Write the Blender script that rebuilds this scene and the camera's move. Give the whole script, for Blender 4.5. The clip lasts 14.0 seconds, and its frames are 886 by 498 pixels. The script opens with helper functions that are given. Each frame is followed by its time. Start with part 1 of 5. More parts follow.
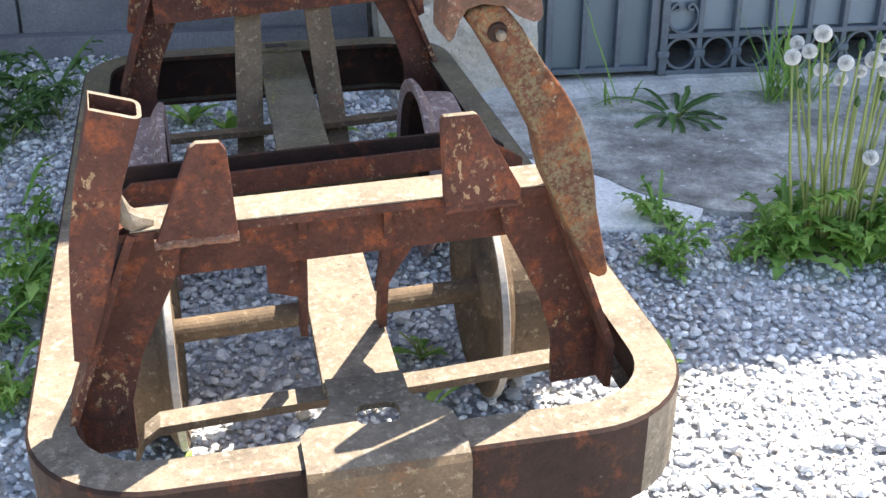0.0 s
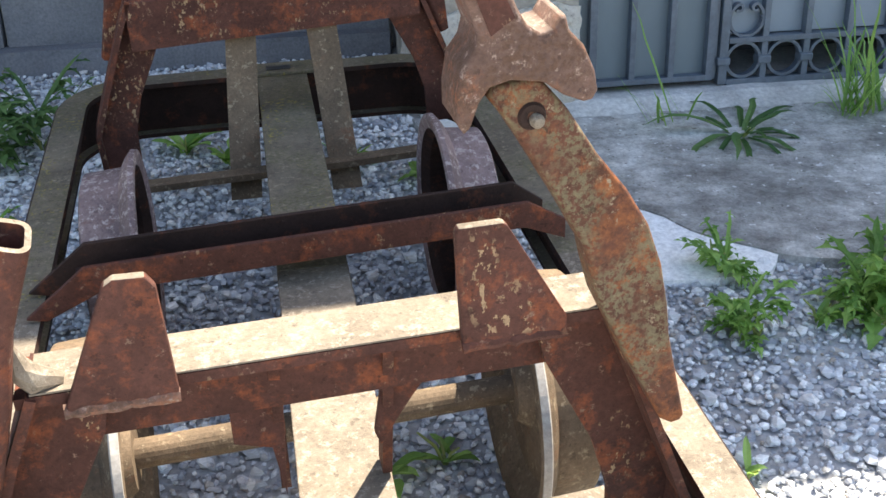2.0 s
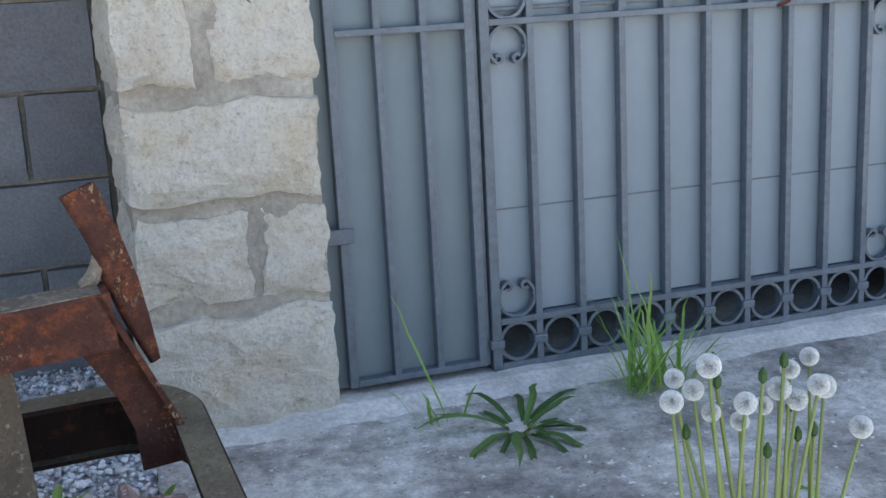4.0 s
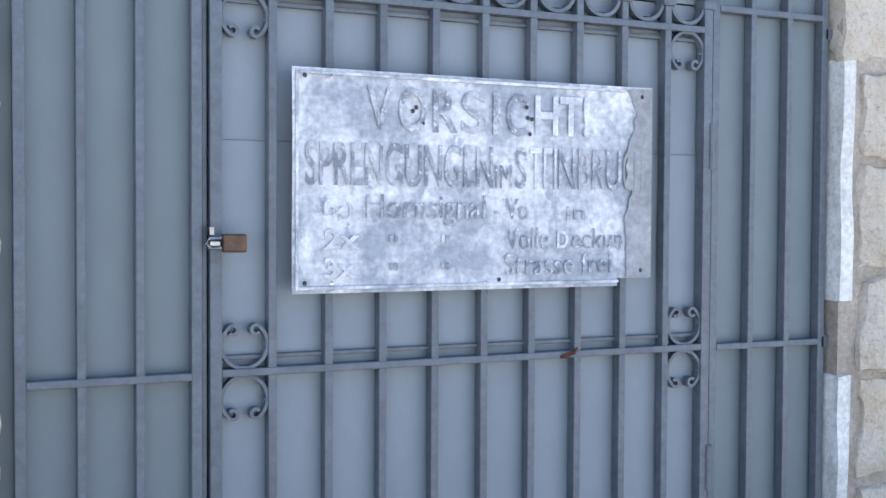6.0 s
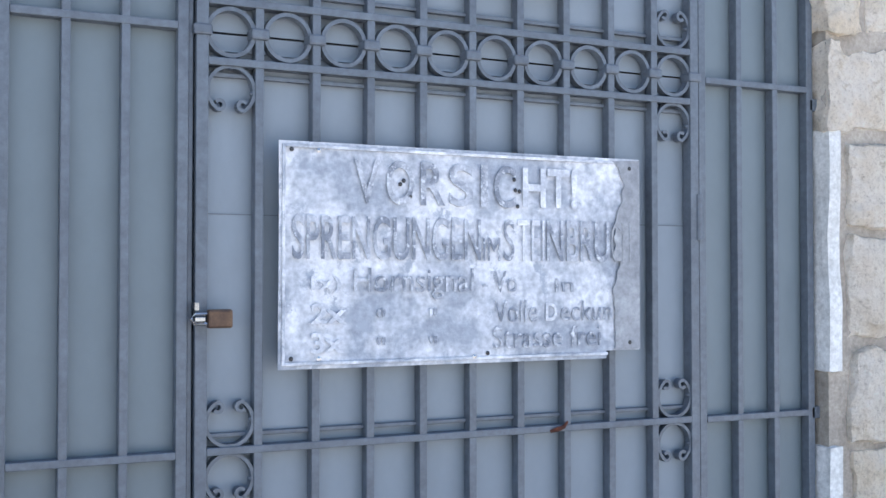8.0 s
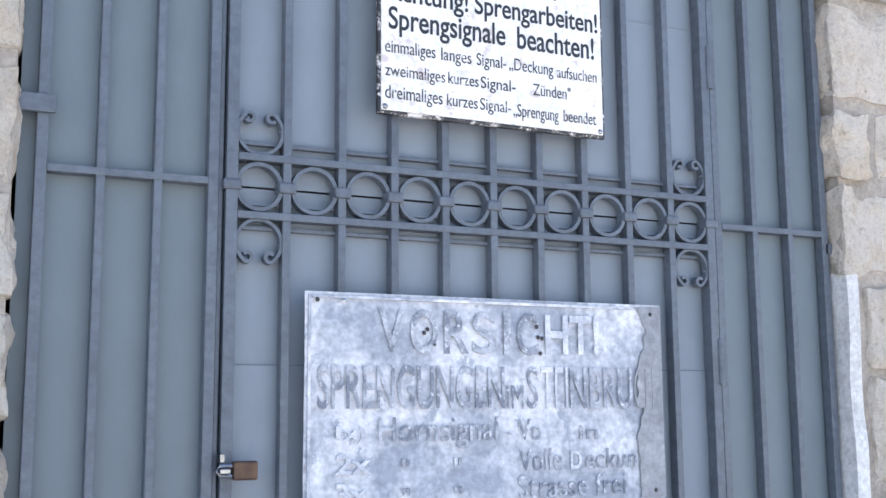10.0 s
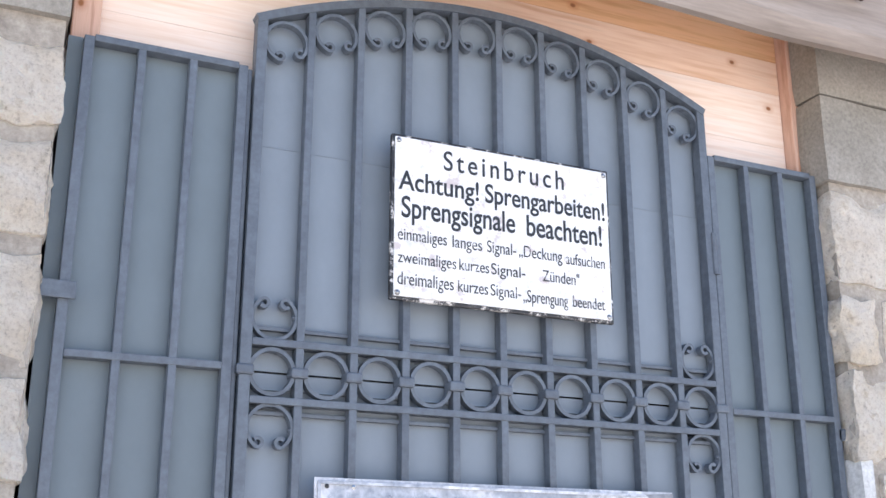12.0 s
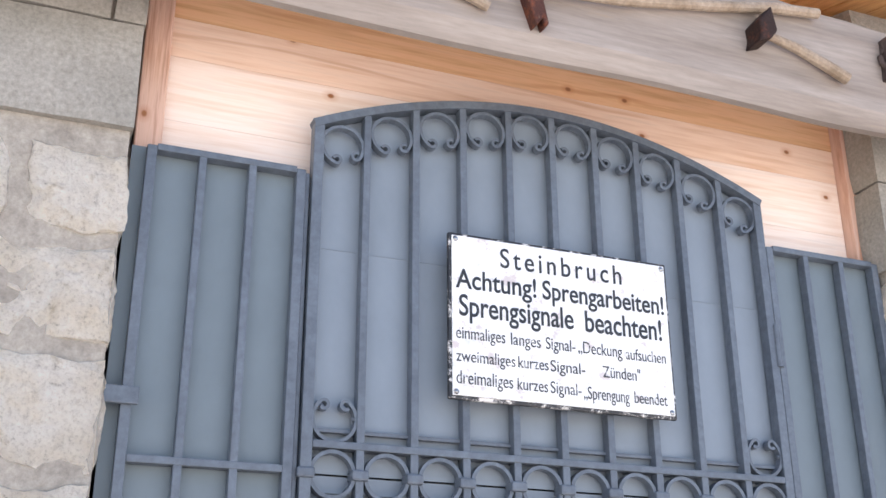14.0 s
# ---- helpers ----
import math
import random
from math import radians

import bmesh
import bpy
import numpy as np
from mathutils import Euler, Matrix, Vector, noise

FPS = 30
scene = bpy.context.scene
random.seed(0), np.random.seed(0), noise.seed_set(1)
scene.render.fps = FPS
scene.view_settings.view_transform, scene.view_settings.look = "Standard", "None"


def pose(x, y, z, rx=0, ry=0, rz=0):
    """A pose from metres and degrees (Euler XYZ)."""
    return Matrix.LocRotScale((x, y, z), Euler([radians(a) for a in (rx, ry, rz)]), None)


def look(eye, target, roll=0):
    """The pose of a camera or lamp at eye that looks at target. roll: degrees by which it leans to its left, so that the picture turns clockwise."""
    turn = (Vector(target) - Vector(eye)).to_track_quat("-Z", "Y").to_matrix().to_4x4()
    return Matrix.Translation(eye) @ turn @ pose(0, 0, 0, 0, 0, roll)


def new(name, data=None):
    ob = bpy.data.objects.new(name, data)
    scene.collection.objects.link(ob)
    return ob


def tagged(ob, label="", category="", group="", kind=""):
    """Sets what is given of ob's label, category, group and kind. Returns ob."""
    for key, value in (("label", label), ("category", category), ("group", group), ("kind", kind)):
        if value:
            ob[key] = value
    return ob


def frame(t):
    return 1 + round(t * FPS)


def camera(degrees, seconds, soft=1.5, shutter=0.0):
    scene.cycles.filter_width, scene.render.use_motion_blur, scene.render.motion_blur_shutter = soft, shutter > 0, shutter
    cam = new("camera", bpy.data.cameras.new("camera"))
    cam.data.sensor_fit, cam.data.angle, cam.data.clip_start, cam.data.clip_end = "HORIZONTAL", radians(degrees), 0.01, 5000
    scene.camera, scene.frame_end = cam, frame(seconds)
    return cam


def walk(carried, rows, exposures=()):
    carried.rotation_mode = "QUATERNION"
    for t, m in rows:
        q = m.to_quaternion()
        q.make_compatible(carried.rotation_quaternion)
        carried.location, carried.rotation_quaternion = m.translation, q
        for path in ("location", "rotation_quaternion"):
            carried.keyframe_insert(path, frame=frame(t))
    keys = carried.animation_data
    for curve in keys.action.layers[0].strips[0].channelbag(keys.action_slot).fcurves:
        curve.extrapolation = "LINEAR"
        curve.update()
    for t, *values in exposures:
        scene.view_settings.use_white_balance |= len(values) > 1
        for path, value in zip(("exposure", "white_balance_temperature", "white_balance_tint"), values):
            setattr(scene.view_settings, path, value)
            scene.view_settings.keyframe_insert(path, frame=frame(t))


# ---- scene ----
cam = camera(43.1, 14.0)
PATH = [
    (0, (-1.186, -2.919, 0.926), (-0.839, -1.117, 0.132), 0.2),
    (0.5, (-1.154, -2.849, 0.914), (-0.847, -1.053, 0.09), -0.8),
    (1, (-1.112, -2.754, 0.915), (-0.841, -0.955, 0.086), -0.8),
    (1.5, (-1.095, -2.662, 0.917), (-0.846, -0.859, 0.088), -0.4),
    (2, (-1.096, -2.554, 0.927), (-0.822, -0.757, 0.093), -1.3),
    (2.5, (-1.117, -2.474, 0.953), (-0.739, -0.657, 0.208), -1.4),
    (3, (-1.075, -2.439, 0.969), (-0.561, -0.629, 0.291), -2.3),
    (3.2, (-1.03, -2.406, 0.968), (-0.493, -0.591, 0.323), -2.2),
    (5.3, (-0.61, -2.02, 1.114), (0.262, -0.235, 0.886), -0.9),
    (5.5, (-0.558, -2.016, 1.156), (0.33, -0.237, 0.935), 0.9),
    (6, (-0.491, -1.999, 1.178), (0.36, -0.19, 1.116), 0.3),
    (6.5, (-0.483, -1.987, 1.192), (0.406, -0.197, 1.258), -0.0),
    (7, (-0.483, -1.977, 1.19), (0.397, -0.181, 1.23), -0.4),
    (9.5, (-0.514, -1.982, 1.212), (0.352, -0.188, 1.397), 0.2),
    (10, (-0.522, -1.986, 1.217), (0.33, -0.201, 1.511), -0.4),
    (10.5, (-0.529, -1.994, 1.224), (0.294, -0.219, 1.641), -0.4),
    (11, (-0.527, -2.002, 1.23), (0.281, -0.247, 1.747), -0.6),
    (11.5, (-0.531, -2.013, 1.237), (0.279, -0.276, 1.81), -0.1),
    (12, (-0.533, -2.014, 1.237), (0.272, -0.282, 1.829), -0.0),
    (12.5, (-0.54, -2.012, 1.244), (0.248, -0.292, 1.892), -0.4),
    (13, (-0.544, -2.019, 1.255), (0.197, -0.319, 2.004), -0.5),
    (13.5, (-0.539, -2.018, 1.238), (0.164, -0.32, 2.026), -0.3),
    (14, (-0.541, -2.016, 1.248), (0.154, -0.296, 1.995), -0.2),
]
walk(cam, [(t, look(eye, target, roll)) for t, eye, target, roll in PATH], [(0.0, 1.94, 6950, 11), (3.2, 1.88, 7000, 8), (5.3, 1.82, 6350, 13), (7.2, 1.78, 6350, 13), (10.0, 1.81, 6450, 15), (14.0, 1.91, 6850, 17)])

# ---- light ----
def vec_sun():
    return Vector((0.42, 0.36, 1.0)).normalized()


world = bpy.data.worlds.new("world")
scene.world = world
world.use_nodes = True
wn = world.node_tree.nodes
sky = wn.new("ShaderNodeTexSky")
sky.sky_type = "NISHITA"
sky.sun_disc = False
sv = vec_sun()
sky.sun_elevation = math.asin(sv.z)
sky.sun_rotation = math.atan2(sv.x, sv.y)
world.node_tree.links.new(sky.outputs[0], wn["Background"].inputs[0])
wn["Background"].inputs[1].default_value = 0.12
sun = new("sun", bpy.data.lights.new("sun", "SUN"))
sun.data.energy, sun.data.angle, sun.data.color = 5.0, radians(0.5), (1.0, 0.95, 0.87)
sun.matrix_world = look(sv * 20, (0, 0, 0))


# ---- materials ----
def material(name, rough=0.7, metal=0.0):
    mat = bpy.data.materials.new(name)
    mat.use_nodes = True
    b = mat.node_tree.nodes["Principled BSDF"]
    b.inputs["Roughness"].default_value = rough
    b.inputs["Metallic"].default_value = metal
    b.inputs["Specular IOR Level"].default_value = 0.5 if rough < 0.55 else 0.22
    return mat, mat.node_tree.nodes, mat.node_tree.links, b


def noise_node(n, l, scale, detail=6.0, rough=0.6, vector=None):
    t = n.new("ShaderNodeTexNoise")
    t.inputs["Scale"].default_value = scale
    t.inputs["Detail"].default_value = detail
    t.inputs["Roughness"].default_value = rough
    if vector:
        l.new(vector, t.inputs["Vector"])
    return t


def ramp(n, l, fac, *stops):
    r = n.new("ShaderNodeValToRGB")
    e = r.color_ramp.elements
    while len(e) < len(stops):
        e.new(0.5)
    for k, (p, c) in zip(e, stops):
        k.position, k.color = p, (*c, 1)
    l.new(fac, r.inputs[0])
    return r


def mixed(n, l, fac, a, b, mode="MIX"):
    m = n.new("ShaderNodeMix")
    m.data_type, m.blend_type = "RGBA", mode
    if hasattr(fac, "links"):
        l.new(fac, m.inputs[0])
    else:
        m.inputs[0].default_value = fac
    for s, i in ((a, 6), (b, 7)):
        if hasattr(s, "links"):
            l.new(s, m.inputs[i])
        else:
            m.inputs[i].default_value = (*s, 1)
    return m.outputs[2]


def bump(n, l, b, height, strength, dist):
    k = n.new("ShaderNodeBump")
    k.inputs["Strength"].default_value, k.inputs["Distance"].default_value = strength, dist
    l.new(height, k.inputs["Height"])
    l.new(k.outputs[0], b.inputs["Normal"])


def coords(n, l, stretch=(1, 1, 1), tip=0.0):
    c, m, o = n.new("ShaderNodeTexCoord"), n.new("ShaderNodeMapping"), n.new("ShaderNodeObjectInfo")
    m.inputs["Scale"].default_value = stretch
    m.inputs["Rotation"].default_value = (tip, 0, 0)
    add = n.new("ShaderNodeVectorMath")
    mul = n.new("ShaderNodeMath")
    mul.operation = "MULTIPLY"
    mul.inputs[1].default_value = 37.0
    l.new(o.outputs["Random"], mul.inputs[0])
    l.new(c.outputs["Object"], add.inputs[0])
    l.new(mul.outputs[0], add.inputs[1])
    l.new(add.outputs[0], m.inputs[0])
    return m.outputs[0]


def two_scale(name, dark, light, big, fine, rough=0.8, bumps=0.4, dist=0.004, stretch=(1, 1, 1), spot=None, spot_at=0.62, metal=0.0, lo=0.35, hi=0.68, grain=0.8):
    mat, n, l, b = material(name, rough, metal)
    v = coords(n, l, stretch)
    a, f = noise_node(n, l, big, 4, 0.6, v), noise_node(n, l, fine, 8, 0.7, v)
    c = ramp(n, l, a.outputs[0], (lo, dark), (hi, light)).outputs[0]
    g = ramp(n, l, f.outputs[0], (0.3, (0.62, 0.62, 0.62)), (0.7, (1.25, 1.25, 1.25))).outputs[0]
    c = mixed(n, l, grain, c, g, "MULTIPLY")
    if spot:
        s = noise_node(n, l, big * 2.7, 8, 0.75, v)
        fac = ramp(n, l, s.outputs[0], (spot_at - 0.03, (0, 0, 0)), (spot_at + 0.04, (1, 1, 1))).outputs[0]
        c = mixed(n, l, fac, c, spot)
    l.new(c, b.inputs["Base Color"])
    bump(n, l, b, f.outputs[0], bumps, dist)
    return mat


def rust(name, base, warm, pale, pale_at=0.6, warm_at=0.55, fleck=None, lichen=None):
    mat, n, l, b = material(name, 0.75)
    v = coords(n, l)
    a, f, p, w = noise_node(n, l, 13, 6, 0.65, v), noise_node(n, l, 190, 8, 0.75, v), noise_node(n, l, 75, 10, 0.76, v), noise_node(n, l, 22, 9, 0.74, v)
    c = ramp(n, l, a.outputs[0], (0.35, tuple(x * 0.6 for x in base)), (0.65, base)).outputs[0]
    c = mixed(n, l, ramp(n, l, w.outputs[0], (warm_at - 0.05, (0, 0, 0)), (warm_at + 0.09, (1, 1, 1))).outputs[0], c, warm)
    c = mixed(n, l, ramp(n, l, p.outputs[0], (pale_at - 0.02, (0, 0, 0)), (pale_at + 0.03, (1, 1, 1))).outputs[0], c, pale)
    if lichen:
        q, q2 = noise_node(n, l, 12, 6, 0.6, v), noise_node(n, l, 180, 5, 0.7, v)
        fac = mixed(n, l, 1.0, ramp(n, l, q.outputs[0], (0.42, (0, 0, 0)), (0.56, (1, 1, 1))).outputs[0], ramp(n, l, q2.outputs[0], (0.44, (0, 0, 0)), (0.56, (1, 1, 1))).outputs[0], "MULTIPLY")
        c = mixed(n, l, fac, c, lichen)
    if fleck:
        q, q2 = noise_node(n, l, 9, 4, 0.6, v), noise_node(n, l, 130, 5, 0.65, coords(n, l, (1, 1, 0.6)))
        fac = mixed(n, l, 1.0, ramp(n, l, q.outputs[0], (0.54, (0, 0, 0)), (0.62, (1, 1, 1))).outputs[0], ramp(n, l, q2.outputs[0], (0.57, (0, 0, 0)), (0.6, (1, 1, 1))).outputs[0], "MULTIPLY")
        c = mixed(n, l, fac, c, fleck)
    d = noise_node(n, l, 95, 9, 0.72, v)
    c = mixed(n, l, ramp(n, l, d.outputs[0], (0.575, (0, 0, 0)), (0.63, (0.75, 0.75, 0.75))).outputs[0], c, tuple(x * 0.3 for x in base))
    c = mixed(n, l, 0.8, c, ramp(n, l, f.outputs[0], (0.3, (0.55, 0.55, 0.55)), (0.7, (1.3, 1.3, 1.3))).outputs[0], "MULTIPLY")
    l.new(c, b.inputs["Base Color"])
    h = n.new("ShaderNodeMath")
    h.operation = "MULTIPLY_ADD"
    h.inputs[1].default_value = 0.6
    l.new(f.outputs[0], h.inputs[0])
    l.new(p.outputs[0], h.inputs[2])
    bump(n, l, b, h.outputs[0], 0.5, 0.003)
    return mat


RUST = rust("red rusty steel", (0.095, 0.037, 0.026), (0.21, 0.06, 0.025), (0.19, 0.115, 0.08), 0.62, 0.56, fleck=(0.33, 0.22, 0.125))
# pale for dust, and on near top faces for sun painted in
RUST_PALE = rust("dusty rusty steel with painted sun", (0.235, 0.19, 0.142), (0.2, 0.14, 0.09), (0.29, 0.245, 0.19), 0.55, 0.66)
RUST_LICHEN = rust("rusty casting with lichen", (0.105, 0.042, 0.025), (0.23, 0.078, 0.027), (0.26, 0.2, 0.13), 0.61, 0.545, lichen=(0.145, 0.115, 0.066))
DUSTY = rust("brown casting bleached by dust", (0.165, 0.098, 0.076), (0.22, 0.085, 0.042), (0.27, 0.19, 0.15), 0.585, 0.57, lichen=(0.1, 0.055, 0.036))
# top of the near hook: light dust, plus sun painted into the colour
HOOK_TOP = rust("dusty casting with painted sun", (0.24, 0.165, 0.13), (0.24, 0.12, 0.07), (0.33, 0.27, 0.21), 0.56, 0.62)
# darker steel; on the ring's sides it also paints their shade
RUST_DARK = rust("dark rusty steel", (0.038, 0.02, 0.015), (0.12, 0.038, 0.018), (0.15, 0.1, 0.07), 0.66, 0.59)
RUST_PINK = rust("worn pinkish cast iron", (0.27, 0.19, 0.18), (0.15, 0.08, 0.06), (0.4, 0.33, 0.3), 0.55, 0.62)
RUST_BROWN = rust("brown weathered steel", (0.175, 0.122, 0.077), (0.19, 0.095, 0.05), (0.26, 0.2, 0.13), 0.58, 0.62)
MOSSY = rust("brown steel flat with moss and yellow lichen", (0.2, 0.165, 0.118), (0.17, 0.12, 0.075), (0.27, 0.225, 0.16), 0.58, 0.66, fleck=(0.3, 0.24, 0.06), lichen=(0.13, 0.115, 0.065))
FLANGE_GLINT = two_scale("bright flange steel with sun glint", (0.28, 0.25, 0.22), (0.44, 0.4, 0.35), 20, 150, 0.5, 0.2, 0.001)
PAINT = two_scale("blue grey gate paint", (0.09, 0.108, 0.132), (0.116, 0.138, 0.164), 5, 60, 0.45, 0.15, 0.001, spot=(0.27, 0.28, 0.3), spot_at=0.74)
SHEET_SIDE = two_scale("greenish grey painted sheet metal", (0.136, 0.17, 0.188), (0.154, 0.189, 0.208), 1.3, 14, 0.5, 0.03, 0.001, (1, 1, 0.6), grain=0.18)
SHEET = two_scale("grey painted sheet metal", (0.196, 0.232, 0.266), (0.215, 0.252, 0.288), 1.3, 14, 0.5, 0.03, 0.001, (1, 1, 0.6), grain=0.18)
IRON = two_scale("dark iron", (0.04, 0.032, 0.03), (0.09, 0.06, 0.05), 15, 90, 0.65, 0.3, 0.001)
BRASS = two_scale("tarnished brass", (0.07, 0.04, 0.028), (0.13, 0.08, 0.05), 40, 200, 0.45, 0.2, 0.0005, metal=0.5)
STEEL = two_scale("shiny steel", (0.3, 0.3, 0.3), (0.5, 0.5, 0.5), 40, 200, 0.25, 0.1, 0.0005, metal=1.0)


def quarry_stone():
    mat, n, l, b = material("pale quarry stone", 0.95)
    v = coords(n, l)
    a, f, g, h = noise_node(n, l, 6, 5, 0.6, v), noise_node(n, l, 60, 8, 0.8, v), noise_node(n, l, 24, 8, 0.75, v), noise_node(n, l, 150, 4, 0.7, v)
    c = ramp(n, l, a.outputs[0], (0.3, (0.78, 0.68, 0.55)), (0.5, (0.92, 0.85, 0.75)), (0.7, (0.86, 0.74, 0.58))).outputs[0]
    c = mixed(n, l, ramp(n, l, g.outputs[0], (0.57, (0, 0, 0)), (0.67, (0.7, 0.7, 0.7))).outputs[0], c, (0.62, 0.52, 0.38))
    # pits and crevices darkened in the colour to deepen their shade
    c = mixed(n, l, 0.9, c, ramp(n, l, f.outputs[0], (0.32, (0.5, 0.45, 0.38)), (0.42, (0.98, 0.97, 0.95)), (0.7, (1.14, 1.14, 1.13))).outputs[0], "MULTIPLY")
    c = mixed(n, l, 0.6, c, ramp(n, l, h.outputs[0], (0.3, (0.7, 0.66, 0.6)), (0.5, (1.1, 1.1, 1.1))).outputs[0], "MULTIPLY")
    l.new(c, b.inputs["Base Color"])
    h2 = n.new("ShaderNodeMath")
    h2.operation = "MULTIPLY_ADD"
    h2.inputs[1].default_value = 0.9
    l.new(g.outputs[0], h2.inputs[0])
    l.new(f.outputs[0], h2.inputs[2])
    bump(n, l, b, h2.outputs[0], 1.0, 0.022)
    return mat


STONE = quarry_stone()
MORTAR = two_scale("rough grey mortar", (0.29, 0.255, 0.215), (0.44, 0.395, 0.335), 9, 90, 0.95, 0.7, 0.006)
CAST = two_scale("smooth concrete block", (0.265, 0.245, 0.21), (0.35, 0.325, 0.285), 5, 110, 0.9, 0.5, 0.004, spot=(0.2, 0.18, 0.15), spot_at=0.68)
BLOCK = two_scale("grey cement block", (0.14, 0.14, 0.15), (0.2, 0.2, 0.21), 4, 140, 0.95, 0.6, 0.003)
SILL = two_scale("worn pale concrete", (0.46, 0.44, 0.41), (0.66, 0.64, 0.6), 8, 90, 0.9, 0.4, 0.003)


def paving():
    mat, n, l, b = material("weathered concrete paving", 0.92)
    v = coords(n, l)
    a, f, g, h, k = (noise_node(n, l, s, d, r, v) for s, d, r in ((4, 5, 0.65), (150, 8, 0.75), (26, 8, 0.72), (48, 3, 0.5), (85, 3, 0.5)))
    c = ramp(n, l, a.outputs[0], (0.36, (0.22, 0.21, 0.195)), (0.5, (0.42, 0.405, 0.38)), (0.62, (0.66, 0.645, 0.61))).outputs[0]
    c = mixed(n, l, 0.85, c, ramp(n, l, g.outputs[0], (0.35, (0.6, 0.59, 0.57)), (0.65, (1.25, 1.25, 1.25))).outputs[0], "MULTIPLY")
    c = mixed(n, l, ramp(n, l, h.outputs[0], (0.66, (0, 0, 0)), (0.7, (0.9, 0.9, 0.9))).outputs[0], c, (0.78, 0.77, 0.75))
    c = mixed(n, l, ramp(n, l, k.outputs[0], (0.66, (0, 0, 0)), (0.7, (0.8, 0.8, 0.8))).outputs[0], c, (0.15, 0.135, 0.11))
    c = mixed(n, l, 0.8, c, ramp(n, l, f.outputs[0], (0.3, (0.62, 0.62, 0.62)), (0.7, (1.25, 1.25, 1.25))).outputs[0], "MULTIPLY")
    l.new(c, b.inputs["Base Color"])
    bump(n, l, b, g.outputs[0], 0.8, 0.012)
    return mat


APRON = paving()
WHITE_SLAB = two_scale("whitish concrete slab", (0.9, 0.89, 0.87), (0.95, 0.94, 0.92), 9, 90, 0.85, 0.3, 0.002)
PLASTER = two_scale("white plaster", (0.55, 0.55, 0.53), (0.72, 0.72, 0.7), 9, 80, 0.9, 0.4, 0.003)
WEATHERED = two_scale("weathered grey timber", (0.235, 0.19, 0.158), (0.36, 0.305, 0.262), 3.2, 22, 0.85, 0.35, 0.0015, (0.35, 1.5, 4), grain=0.5, spot=(0.3, 0.235, 0.18), spot_at=0.64)
DRYWOOD = two_scale("dry bleached stick", (0.26, 0.19, 0.13), (0.42, 0.33, 0.25), 12, 90, 0.85, 0.5, 0.002)
SOIL = two_scale("dusty earth", (0.12, 0.11, 0.1), (0.24, 0.225, 0.21), 5, 90, 0.95, 0.6, 0.004)
YARD = two_scale("pale gravel yard", (0.38, 0.375, 0.37), (0.52, 0.515, 0.51), 3, 60, 0.95, 0.6, 0.01)
ENAMEL = two_scale("chipped white enamel", (0.78, 0.77, 0.75), (0.85, 0.84, 0.82), 7, 60, 0.35, 0.05, 0.001, spot=(0.55, 0.48, 0.46), spot_at=0.585)
BLACK_CHIPPED = two_scale("chipped black enamel", (0.012, 0.012, 0.014), (0.03, 0.03, 0.032), 14, 120, 0.4, 0.1, 0.001, spot=(0.66, 0.63, 0.6), spot_at=0.56)
BLACK_WORN = two_scale("worn black lettering", (0.014, 0.014, 0.016), (0.05, 0.05, 0.055), 22, 150, 0.45, 0.1, 0.0005, spot=(0.6, 0.59, 0.58), spot_at=0.585)
BLACK = two_scale("black enamel", (0.012, 0.012, 0.014), (0.03, 0.03, 0.032), 30, 120, 0.4, 0.05, 0.0005)
ZINC = two_scale("worn whitish sheet with grey paint", (0.34, 0.37, 0.42), (0.67, 0.68, 0.705), 7.5, 60, 0.6, 0.25, 0.002, spot=(0.33, 0.36, 0.41), spot_at=0.58, lo=0.4, hi=0.6)
GREYPAINT = two_scale("faded grey lettering", (0.2, 0.22, 0.26), (0.52, 0.54, 0.58), 26, 160, 0.6, 0.2, 0.001, lo=0.42, hi=0.66, spot=(0.62, 0.64, 0.67), spot_at=0.57)
GREYFAINT = two_scale("nearly lost grey lettering", (0.48, 0.5, 0.54), (0.72, 0.73, 0.75), 22, 160, 0.6, 0.2, 0.001, lo=0.4, hi=0.62)
BARE_GREY = two_scale("bare grey sheet", (0.25, 0.26, 0.28), (0.36, 0.37, 0.385), 9, 60, 0.6, 0.2, 0.001)
FLUFF = two_scale("white seed fluff", (0.84, 0.84, 0.82), (0.93, 0.93, 0.91), 60, 300, 0.9, 0.1, 0.0005)


